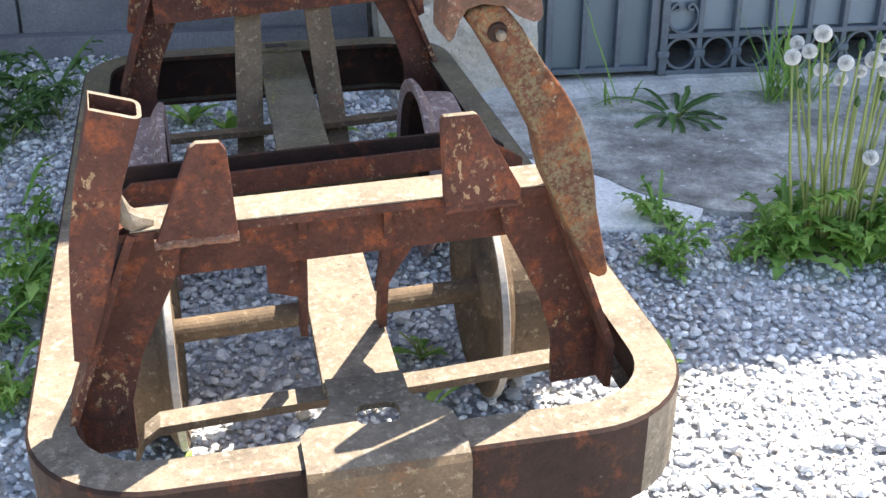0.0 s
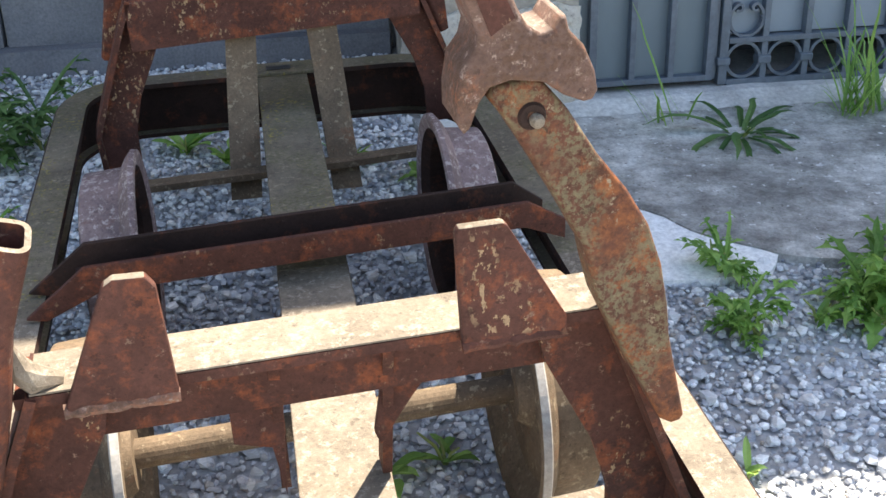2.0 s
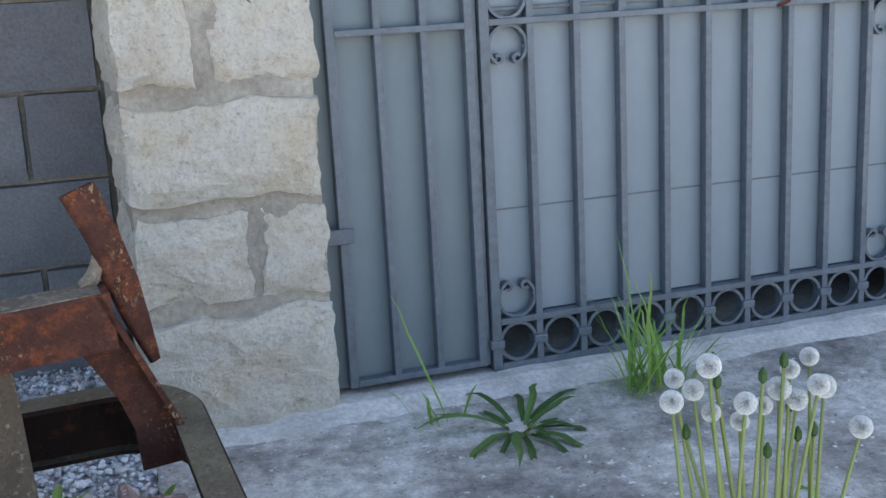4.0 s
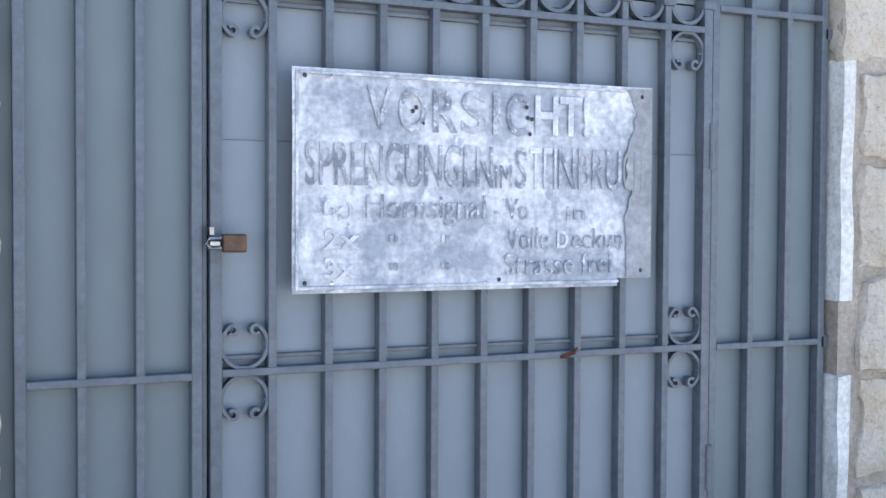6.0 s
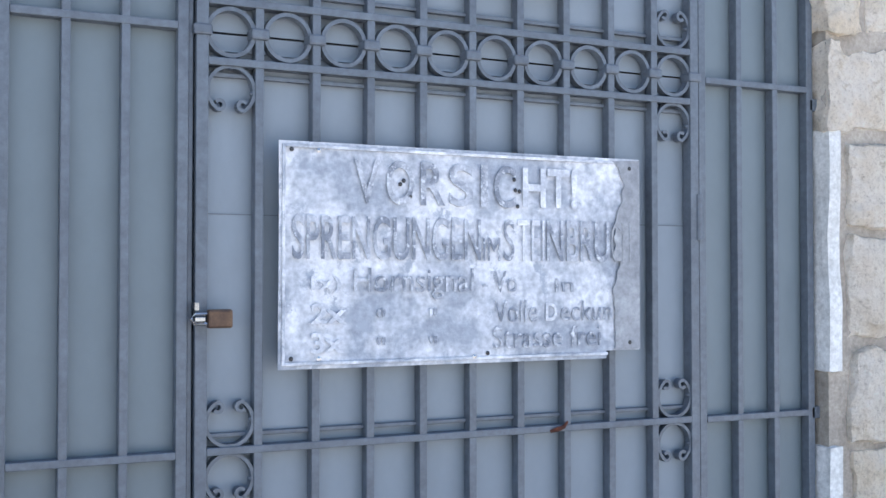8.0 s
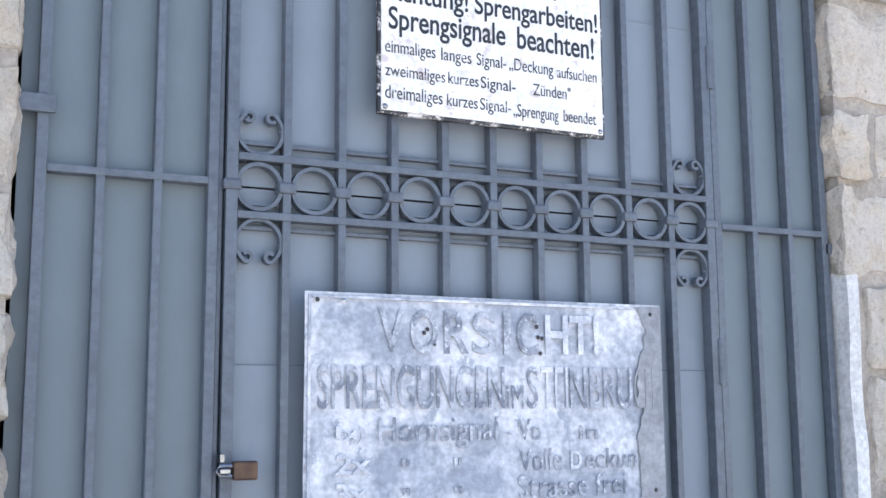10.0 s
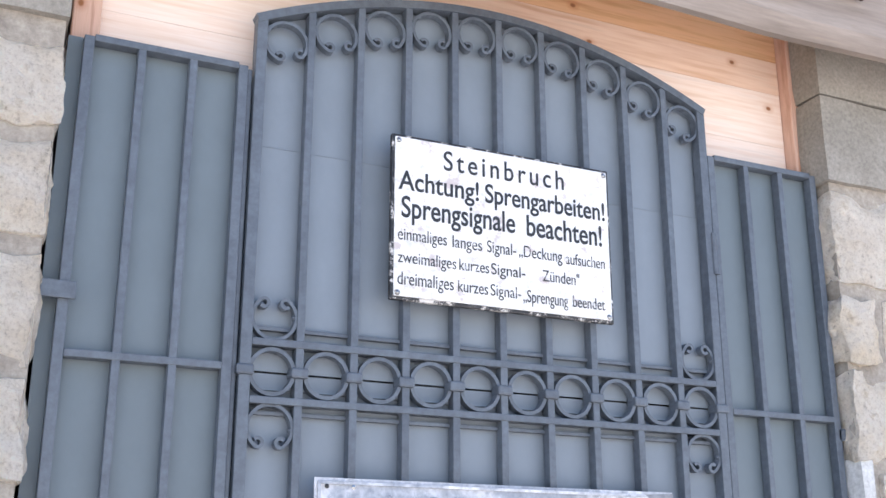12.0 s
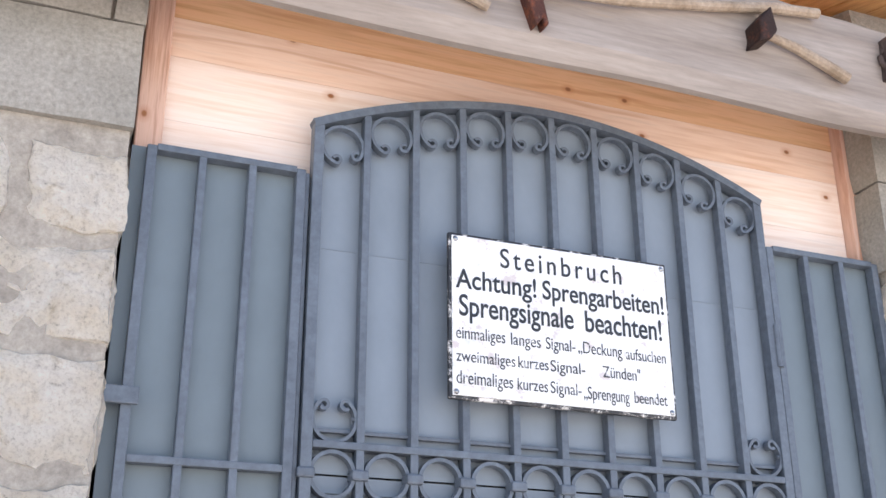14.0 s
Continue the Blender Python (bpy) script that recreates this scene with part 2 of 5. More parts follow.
def pine(name, dark, light, along):
    mat, n, l, b = material(name, 0.55)
    v = coords(n, l, {"x": (1.2, 8, 26), "y": (26, 1.2, 8), "z": (26, 8, 1.2)}[along])
    a = noise_node(n, l, 3.0, 5, 0.6, v)
    k = n.new("ShaderNodeTexVoronoi")
    k.voronoi_dimensions = "2D"
    k.inputs["Scale"].default_value = 4.6
    l.new(coords(n, l, (0.8, 1, 1.1) if along == "x" else (1.1, 1, 0.8), 0.0 if along == "y" else math.pi / 2), k.inputs["Vector"])
    c = ramp(n, l, a.outputs[0], (0.3, dark), (0.55, light), (0.75, tuple(0.86 * x for x in light))).outputs[0]
    # a few dark growth lines, and small knots with a tawny halo
    w = n.new("ShaderNodeTexWave")
    w.bands_direction = {"x": "Z", "y": "X", "z": "X"}[along]
    w.inputs["Scale"].default_value, w.inputs["Distortion"].default_value = 5.5, 9.0
    w.inputs["Detail"].default_value, w.inputs["Detail Scale"].default_value = 3.0, 0.7
    l.new(coords(n, l, {"x": (0.22, 1, 1), "y": (1, 0.22, 1), "z": (1, 1, 0.22)}[along]), w.inputs["Vector"])
    g_ = noise_node(n, l, 2.2, 3, 0.5, coords(n, l, (1, 1, 1)))
    lines = mixed(n, l, 1.0, ramp(n, l, w.outputs[1], (0.0, (0.5, 0.5, 0.5)), (0.09, (0, 0, 0))).outputs[0], ramp(n, l, g_.outputs[0], (0.45, (0, 0, 0)), (0.62, (1, 1, 1))).outputs[0], "MULTIPLY")
    c = mixed(n, l, lines, c, tuple(x * y for x, y in zip(light, (0.62, 0.42, 0.28))))
    c = mixed(n, l, ramp(n, l, k.outputs[0], (0.03, (0.5, 0.5, 0.5)), (0.085, (0, 0, 0))).outputs[0], c, tuple(x * y for x, y in zip(light, (0.7, 0.48, 0.34))))
    c = mixed(n, l, ramp(n, l, k.outputs[0], (0.018, (1, 1, 1)), (0.034, (0, 0, 0))).outputs[0], c, (0.3, 0.12, 0.05))
    l.new(c, b.inputs["Base Color"])
    bump(n, l, b, a.outputs[0], 0.1, 0.001)
    return mat


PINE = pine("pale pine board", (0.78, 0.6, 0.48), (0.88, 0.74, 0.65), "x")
# same pine, deepened to orange to paint bounce and shade under the eave
PINE_BOUNCE = pine("pine board with painted eave bounce", (0.7, 0.46, 0.31), (0.83, 0.61, 0.46), "x")
PINE_BOUNCE_DEEP = pine("pine board with painted deep eave bounce", (0.6, 0.33, 0.155), (0.77, 0.46, 0.255), "x")
SOFFIT = pine("orange varnished pine", (0.42, 0.19, 0.06), (0.62, 0.33, 0.13), "y")
PINE_POST = pine("grained pine post", (0.33, 0.15, 0.09), (0.66, 0.43, 0.33), "z")


def leafy(name, a, b_, through_=0.45):
    mat, n, l, b = material(name, 0.5)
    g = n.new("ShaderNodeNewGeometry")
    c = ramp(n, l, g.outputs["Random Per Island"], (0.1, a), (0.9, b_)).outputs[0]
    f = noise_node(n, l, 40, 4)
    c = mixed(n, l, 0.5, c, ramp(n, l, f.outputs[0], (0.3, (0.7, 0.7, 0.7)), (0.7, (1.2, 1.2, 1.2))).outputs[0], "MULTIPLY")
    l.new(c, b.inputs["Base Color"])
    t = n.new("ShaderNodeBsdfTranslucent")
    l.new(c, t.inputs[0])
    m = n.new("ShaderNodeMixShader")
    m.inputs[0].default_value = through_
    l.new(b.outputs[0], m.inputs[1])
    l.new(t.outputs[0], m.inputs[2])
    l.new(m.outputs[0], n["Material Output"].inputs[0])
    return mat


LEAF = leafy("fresh green leaf", (0.14, 0.29, 0.05), (0.34, 0.52, 0.13))
LEAF_DARK = leafy("dark green leaf", (0.045, 0.11, 0.03), (0.09, 0.18, 0.045))
LEAF_MID = leafy("dull green leaf", (0.07, 0.15, 0.045), (0.15, 0.26, 0.08))
STALK = leafy("pale green stalk", (0.34, 0.4, 0.13), (0.52, 0.56, 0.26))

mat, n, l, b = material("mixed grey gravel", 0.85)
g = n.new("ShaderNodeNewGeometry")
c = ramp(n, l, g.outputs["Random Per Island"], (0.0, (0.3, 0.31, 0.34)), (0.3, (0.5, 0.51, 0.535)), (0.65, (0.7, 0.7, 0.7)), (0.9, (0.88, 0.87, 0.86)), (1.0, (0.42, 0.36, 0.3))).outputs[0]
f = noise_node(n, l, 140, 6)
c = mixed(n, l, 0.7, c, ramp(n, l, f.outputs[0], (0.3, (0.65, 0.65, 0.65)), (0.7, (1.2, 1.2, 1.2))).outputs[0], "MULTIPLY")
l.new(c, b.inputs["Base Color"])
bump(n, l, b, f.outputs[0], 0.4, 0.002)
GRAVEL = mat


# ---- mesh helpers ----
def link(name, bm, mat, parent=None, label="", m=None, smooth=False, top=None):
    if m is not None:
        bmesh.ops.transform(bm, matrix=m, verts=bm.verts)
    bmesh.ops.recalc_face_normals(bm, faces=bm.faces)
    me = bpy.data.meshes.new(name)
    bm.to_mesh(me)
    bm.free()
    me.materials.append(mat)
    # upward faces take the paler material, which paints sun on them
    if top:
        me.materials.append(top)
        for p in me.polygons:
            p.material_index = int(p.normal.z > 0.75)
    if smooth:
        for p in me.polygons:
            p.use_smooth = len(p.vertices) < 5
    ob = new(name, me)
    if parent:
        ob.parent = parent
    if label:
        tagged(ob, label)
    return ob


def part(name, bm, mat, parent, label="", m=None, smooth=False, top=None):
    return link(name, bm, mat, parent, label, m, smooth, top)


def thing(name, label, category, m=None, group="", kind=""):
    e = new(name)
    e.empty_display_size = 0.1
    if m is not None:
        e.matrix_basis = m
    return tagged(e, label, category, group, kind)


def box(x0, x1, y0, y1, z0, z1, bev=0.0):
    bm = bmesh.new()
    bmesh.ops.create_cube(bm, size=1)
    bmesh.ops.transform(bm, matrix=Matrix.Translation(((x0 + x1) / 2, (y0 + y1) / 2, (z0 + z1) / 2)) @ Matrix.Diagonal((x1 - x0, y1 - y0, z1 - z0, 1)), verts=bm.verts)
    if bev:
        bmesh.ops.bevel(bm, geom=bm.edges[:], offset=bev, segments=2, profile=0.5, affect="EDGES")
    return bm


def prism(poly, v0, v1, bev=0.0, axis="y"):
    """A plate: an outline in (x, z) drawn out from v0 to v1 along y (axis x: outline in (y, z); axis z: in (x, y))."""
    put = {"y": lambda p, d: (p[0], d, p[1]), "x": lambda p, d: (d, p[0], p[1]), "z": lambda p, d: (p[0], p[1], d)}[axis]
    bm = bmesh.new()
    a = [bm.verts.new(put(p, v0)) for p in poly]
    c = [bm.verts.new(put(p, v1)) for p in poly]
    bm.faces.new(a)
    bm.faces.new(c[::-1])
    for i in range(len(poly)):
        j = (i + 1) % len(poly)
        bm.faces.new((a[i], c[i], c[j], a[j]))
    bmesh.ops.recalc_face_normals(bm, faces=bm.faces)
    if bev:
        bmesh.ops.bevel(bm, geom=bm.edges[:], offset=bev, segments=2, profile=0.5, affect="EDGES", clamp_overlap=True)
    return bm


def rounded_prism(poly, v0, v1, r, steps=4):
    """A plate like prism(), with its long edges rounded to the radius r."""
    area = sum(a[0] * c[1] - c[0] * a[1] for a, c in zip(poly, poly[1:] + poly[:1]))
    out = []
    for i, p in enumerate(poly):
        a, c = Vector(poly[i - 1]), Vector(poly[(i + 1) % len(poly)])
        e1, e2 = (Vector(p) - a).normalized(), (c - Vector(p)).normalized()
        nn = Vector((e1.y + e2.y, -e1.x - e2.x))
        nn = nn.normalized() if nn.length > 1e-6 else Vector((e1.y, -e1.x))
        out.append(nn if area > 0 else -nn)
    layers = [(v0 + r * (1 - math.cos(math.pi / 2 * k / steps)), r * (1 - math.sin(math.pi / 2 * k / steps))) for k in range(steps + 1)]
    layers += [(v0 + v1 - y, d) for y, d in layers[::-1]]
    bm = bmesh.new()
    rows = [[bm.verts.new((p[0] - o.x * d, y, p[1] - o.y * d)) for p, o in zip(poly, out)] for y, d in layers]
    for a, c in zip(rows, rows[1:]):
        for i in range(len(poly)):
            j = (i + 1) % len(poly)
            bm.faces.new((a[i], a[j], c[j], c[i]))
    bm.faces.new(rows[0])
    bm.faces.new(rows[-1][::-1])
    return bm


def lathe(profile, steps=40, axis="x"):
    bm = bmesh.new()
    rings = []
    for a in range(steps):
        t = 2 * math.pi * a / steps
        rings.append([bm.verts.new((u, r * math.cos(t), r * math.sin(t)) if axis == "x" else (r * math.cos(t), r * math.sin(t), u)) for u, r in profile])
    for a in range(steps):
        p, q = rings[a], rings[(a + 1) % steps]
        for i in range(len(profile) - 1):
            bm.faces.new((p[i], p[i + 1], q[i + 1], q[i]))
    return bm


def tube(points, radii, sides=8, caps=True):
    """A round rod along points with a radius at each."""
    bm = bmesh.new()
    pts = [Vector(p) for p in points]
    rings = []
    for i, p in enumerate(pts):
        d = (pts[min(i + 1, len(pts) - 1)] - pts[max(i - 1, 0)]).normalized()
        s = d.cross(Vector((0, 0, 1)) if abs(d.z) < 0.9 else Vector((1, 0, 0))).normalized()
        t = d.cross(s)
        r = radii[i] if isinstance(radii, (list, tuple)) else radii
        rings.append([bm.verts.new(p + r * (math.cos(2 * math.pi * k / sides) * s + math.sin(2 * math.pi * k / sides) * t)) for k in range(sides)])
    for a, b_ in zip(rings, rings[1:]):
        for k in range(sides):
            bm.faces.new((a[k], a[(k + 1) % sides], b_[(k + 1) % sides], b_[k]))
    if caps:
        bm.faces.new(rings[0])
        bm.faces.new(rings[-1][::-1])
    return bm


def ribbon(pts, wide, y0, y1):
    """A flat bar bent along pts in (x, z), wide in the plane, from y0 to y1 in depth."""
    bm = bmesh.new()
    rows = []
    for i, p in enumerate(pts):
        a, c = pts[max(i - 1, 0)], pts[min(i + 1, len(pts) - 1)]
        dx, dz = c[0] - a[0], c[1] - a[1]
        k = wide / 2 / max(1e-9, math.hypot(dx, dz))
        nx, nz = -dz * k, dx * k
        rows.append([bm.verts.new(q) for q in ((p[0] + nx, y0, p[1] + nz), (p[0] - nx, y0, p[1] - nz), (p[0] - nx, y1, p[1] - nz), (p[0] + nx, y1, p[1] + nz))])
    for a, c in zip(rows, rows[1:]):
        for k in range(4):
            bm.faces.new((a[k], a[(k + 1) % 4], c[(k + 1) % 4], c[k]))
    bm.faces.new(rows[0])
    bm.faces.new(rows[-1][::-1])
    return bm


def merge(*bms):
    out = bmesh.new()
    for k in bms:
        me = bpy.data.meshes.new("tmp")
        k.to_mesh(me)
        k.free()
        out.from_mesh(me)
        bpy.data.meshes.remove(me)
    return out


def rough_block(x0, x1, y0, y1, z0, z1, amp=0.012, seed=0, cuts=5, round_=0.012):
    """A hewn stone: a box with worn edges and an uneven face."""
    bm = box(x0, x1, y0, y1, z0, z1)
    bmesh.ops.subdivide_edges(bm, edges=bm.edges[:], cuts=cuts, use_grid_fill=True)
    o = Vector((seed * 3.17, seed * 1.31, seed * 2.3))
    mid = Vector(((x0 + x1) / 2, (y0 + y1) / 2, (z0 + z1) / 2))
    half = Vector(((x1 - x0) / 2, (y1 - y0) / 2, (z1 - z0) / 2))
    for v in bm.verts:
        q = v.co - mid
        near = sorted(half[i] - abs(q[i]) for i in range(3))
        pull = max(0.0, 1 - near[1] / (round_ * 3)) * round_
        v.co -= q.normalized() * pull
        v.co += noise.noise_vector((v.co + o) * 9) * amp + noise.noise_vector((v.co + o) * 28) * amp * 0.45 + noise.noise_vector((v.co + o) * 70) * amp * 0.22
    return bm


def text_mesh(text, bold, gap):
    cu = bpy.data.curves.new("writing", "FONT")
    cu.body = text
    cu.extrude, cu.offset, cu.space_character = 0.0006, bold, gap
    tmp = bpy.data.objects.new("writing", cu)
    scene.collection.objects.link(tmp)
    bpy.context.view_layer.update()
    me = bpy.data.meshes.new_from_object(tmp.evaluated_get(bpy.context.evaluated_depsgraph_get()))
    bpy.data.objects.remove(tmp)
    return me


def letters(text, x0, x1, z0, z1, y, mat, parent, name="lettering", label="", bold=0.022, gap=1.0):
    """Writing from x0 to x1, on a face towards -y, a part for each word."""
    me = text_mesh(text, bold, gap)
    co = np.array([v.co[:] for v in me.vertices])
    lo, hi = co.min(0), co.max(0)
    words = text.split()
    ends, at = [], 0
    for w in words:
        at = text.index(w, at) + len(w)
        ends.append(max(v.co.x for v in text_mesh(text[:at], bold, gap).vertices) + 0.01)
    last = -9.0
    for end in ends:
        bm = bmesh.new()
        bm.from_mesh(me)
        bmesh.ops.delete(bm, geom=[v for v in bm.verts if not last < v.co.x <= end], context="VERTS")
        last = end
        for v in bm.verts:
            a, c = (v.co.x - lo[0]) / (hi[0] - lo[0]), (v.co.y - lo[1]) / (hi[1] - lo[1])
            v.co = (x0 + a * (x1 - x0), y - v.co.z, z0 + c * (z1 - z0))
        link(name, bm, mat, parent, label)


# ---- ground and walls ----
def ground_z(y):
    return 0.1 + 0.085 * max(-3.2, min(y, 0.7))


def ground():
    xs = [-60, -20, -8] + [-4 + 0.25 * i for i in range(33)] + [8, 20, 60]
    ys = [-60, -20, -8, -4.5] + [-3.2 + 0.15 * i for i in range(27)] + [3, 8, 20, 60]
    bm = bmesh.new()
    rows = [[bm.verts.new((x, y, ground_z(y) - 0.009 + 0.005 * noise.noise(Vector((x * 2, y * 2, 0))))) for x in xs] for y in ys]
    for a, c in zip(rows, rows[1:]):
        for i in range(len(xs) - 1):
            bm.faces.new((a[i], a[i + 1], c[i + 1], c[i]))
    tagged(link("ground", bm, YARD, smooth=True), "dusty gravelled yard ground sloping up to the gate", "ground", kind="structure")


ground()


def slab(name, outline, mat, top, label):
    """Paving with a broken edge that follows the slope."""
    pts = []
    for (ax, ay), (cx, cy) in zip(outline, outline[1:] + outline[:1]):
        k = max(1, int(math.hypot(cx - ax, cy - ay) / 0.03))
        for i in range(k):
            x, y = ax + (cx - ax) * i / k, ay + (cy - ay) * i / k
            w = noise.noise_vector(Vector((x * 14, y * 14, 3.0))) * 0.014
            pts.append((x + w.x, y + w.y))
    bm = prism(pts, 0, 1, axis="z")
    for v in bm.verts:
        v.co.z = ground_z(v.co.y) + (top if v.co.z > 0.5 else -0.03)
    tagged(link(name, bm, mat), label, "paving", kind="structure")


APRON_EDGE = [(-0.47, -0.5), (-0.36, -0.62), (-0.3, -0.72), (-0.2, -0.8), (0.0, -0.88), (0.4, -0.95), (0.9, -0.98), (2.2, -1.0)]
slab("pavement", APRON_EDGE + [(2.2, -0.02), (-0.78, -0.02), (-0.76, -0.3)], APRON, 0.012, "weathered grey concrete apron before the gate")
slab("pavement", [(-0.6, -0.36), (-0.42, -0.45), (-0.3, -0.6), (-0.25, -0.7), (-0.2, -0.8), (-0.235, -0.85), (-0.3, -0.858), (-0.62, -0.83)], WHITE_SLAB, 0.008, "whitish concrete slab edge beside the apron")

bm = prism([(-0.14, 0.06), (-0.125, 0.1), (-0.055, 0.124), (0.3, 0.126), (0.3, 0.02), (-0.14, 0.02)], -0.76, 1.9, axis="x")
bmesh.ops.subdivide_edges(bm, edges=[e for e in bm.edges if abs(e.verts[0].co.x - e.verts[1].co.x) > 1], cuts=60)
for v in bm.verts:
    if v.co.y < 0:
        v.co += noise.noise_vector(v.co * 9) * 0.008
tagged(link("sill", bm, SILL), "worn pale concrete threshold under the gate", "sill", kind="structure")

# stone piers on both sides of the gate
def pier(name, x0, x1, courses, seed, label, top, inset=0.0):
    core = box(x0 + 0.012, x1 - 0.008, -0.04, 0.5, 0.0, top)
    p = tagged(link(name, core, MORTAR), label, "wall", kind="structure")
    rnd = random.Random(seed)
    for z0, z1, cuts_ in courses:
        xs = [x0 + (inset if z1 < 1.54 else 0.0)] + list(cuts_) + [x1]
        for a, c in zip(xs, xs[1:]):
            g_ = 0.01
            out = rnd.uniform(-0.012, 0.006)
            bm_ = rough_block(a + g_ * (a > x0), c - g_ * (c < x1), -0.055 + out, 0.3, z0 + g_, z1 - g_, 0.017, rnd.uniform(0, 99), 15, 0.014)
            part("stone", bm_, STONE, p, m=None)
    return p


def cast_blocks(p, x0, x1, rows, seed):
    rnd = random.Random(seed)
    for z0, z1, cuts_ in rows:
        xs = [x0] + list(cuts_) + [x1]
        for a, c in zip(xs, xs[1:]):
            part("concrete_block", rough_block(a + 0.0012, c - 0.0012, -0.06, 0.3, z0 + 0.0012, z1 - 0.0012, 0.003, rnd.uniform(0, 99), 4, 0.004), CAST, p, "smooth grey concrete block")


left = pier("wall_left", -0.765, -0.374, [(0.06, 0.365, []), (0.365, 0.567, [-0.52]), (0.567, 0.79, []), (0.79, 1.02, [-0.6]), (1.02, 1.2, []), (1.2, 1.4, [-0.53]),
    (1.4, 1.592, [-0.64]), (1.592, 1.818, []), (1.818, 2.026, [-0.6]), (2.026, 2.212, [-0.565])], 3, "pale rough quarry stone pier with grey mortar", 3.0)
cast_blocks(left, -0.765, -0.374, [(2.25, 2.478, []), (2.478, 2.7, [-0.44]), (2.7, 2.92, [])], 5)
right = pier("wall_right", 1.432, 2.5, [(0.06, 0.3, [1.8]), (0.3, 0.55, [1.72, 2.1]), (0.55, 0.805, [1.85]), (0.805, 1.04, [1.7, 2.0]), (1.04, 1.305, [1.78]), (1.305, 1.53, [1.7, 2.1]), (1.53, 1.755, [1.68]),
    (1.755, 1.945, [1.555, 1.8]), (1.945, 2.212, [1.72])], 8, "pale quarry stone wall with grey mortar", 3.0, 0.06)
cast_blocks(right, 1.425, 2.5, [(2.222, 2.455, [1.8]), (2.455, 2.69, [2.1]), (2.69, 2.95, [])], 6)
part("render_strip", merge(rough_block(1.438, 1.477, -0.052, 0.1, 0.1, 0.815, 0.006, 4, 6, 0.006), rough_block(1.438, 1.477, -0.052, 0.1, 0.975, 1.548, 0.006, 9, 6, 0.006)), PLASTER, right, "white plaster strip beside the stones")

# set-back block wall
wall = tagged(link("wall_back", box(-6, -0.76, 0.515, 0.7, 0.0, 3.6), MORTAR), "grey cement block wall set back behind the pier", "wall", kind="structure")
for row in range(16):
    z0 = -0.04 + 0.205 * row
    for k in range(11):
        x1 = -0.73 - 0.42 * k + (0.21 if row % 2 else 0.0)
        x0 = x1 - 0.415
        if x0 > -0.8:
            continue
        part("cement_block", rough_block(x0, min(x1, -0.765), 0.49, 0.6, z0 + 0.003, z0 + 0.202, 0.0025, row * 13 + k, 3, 0.004), BLOCK, wall)
part("footing", rough_block(-4, -0.765, 0.44, 0.6, 0.05, 0.2, 0.006, 2, 6, 0.01), BLOCK, wall, "rough cement footing")

# unseen closed box behind the gate, added to keep light out
room = tagged(link("wall_room", merge(box(-0.78, -0.6, 0.52, 3.2, 0, 3.3), box(1.9, 2.1, 0.3, 3.2, 0, 3.3), box(-0.78, 2.1, 3.2, 3.4, 0, 3.3)), CAST), "unseen walls added behind the gate to block light", "wall", kind="structure")
tagged(link("floor", box(-0.6, 1.9, 0.3, 3.2, 0.0, 0.12), SOIL), "unseen floor added to close the dark space behind the gate", "floor", kind="structure")

# unseen lid, added so the ring openings stay dark
tagged(link("ceiling", box(-0.78, 2.1, 0.14, 3.4, 3.0, 3.08), CAST), "unseen ceiling added behind the gate to block light", "ceiling", kind="structure")

# pine boarding over the gate
board = tagged(link("wall_boarding", box(-0.37, 1.5, 0.09, 0.13, 2.15, 3.15), PINE), "horizontal pale pine boarding over the gate", "wall", kind="structure")
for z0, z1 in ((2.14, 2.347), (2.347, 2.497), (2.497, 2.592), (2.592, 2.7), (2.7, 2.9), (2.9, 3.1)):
    # upper boards carry the eave's bounce and shade in their colour
    part("plank", box(-0.312, 1.411, 0.066, 0.088, z0 + 0.0003, z1 - 0.0003, 0.0008), PINE if z1 < 2.5 else PINE_BOUNCE if z1 < 2.6 else PINE_BOUNCE_DEEP, board)
for x0, x1 in ((-0.368, -0.314), (1.413, 1.49)):
    part("post", box(x0, x1, 0.03, 0.09, 2.255, 3.1, 0.004), PINE_POST, board, "grained pine post")

# roof
roof = tagged(link("roof", prism([(-0.285, 2.93), (-0.285, 3.0), (3.6, 4.1), (3.6, 4.03)], -6.5, 5.5, axis="x"), WEATHERED), "overhanging timber roof", "roof", kind="structure")
for k in range(34):
    x0 = -0.9 + 0.1 * k
    bm = box(x0, x0 + 0.0965, -0.28, 1.09, -0.02, -0.002, 0.002)
    for v in bm.verts:
        v.co.z += 2.93 + (v.co.y + 0.285) * 1.1 / 3.885
    part("soffit_board", bm, SOFFIT, roof, "orange-brown pine soffit board")
part("soffit_lining", prism([(-0.28, 2.929), (-0.28, 2.925), (1.09, 3.314), (1.09, 3.318)], -6.4, 5.4, axis="x"), SOFFIT, roof, "orange-brown pine soffit")

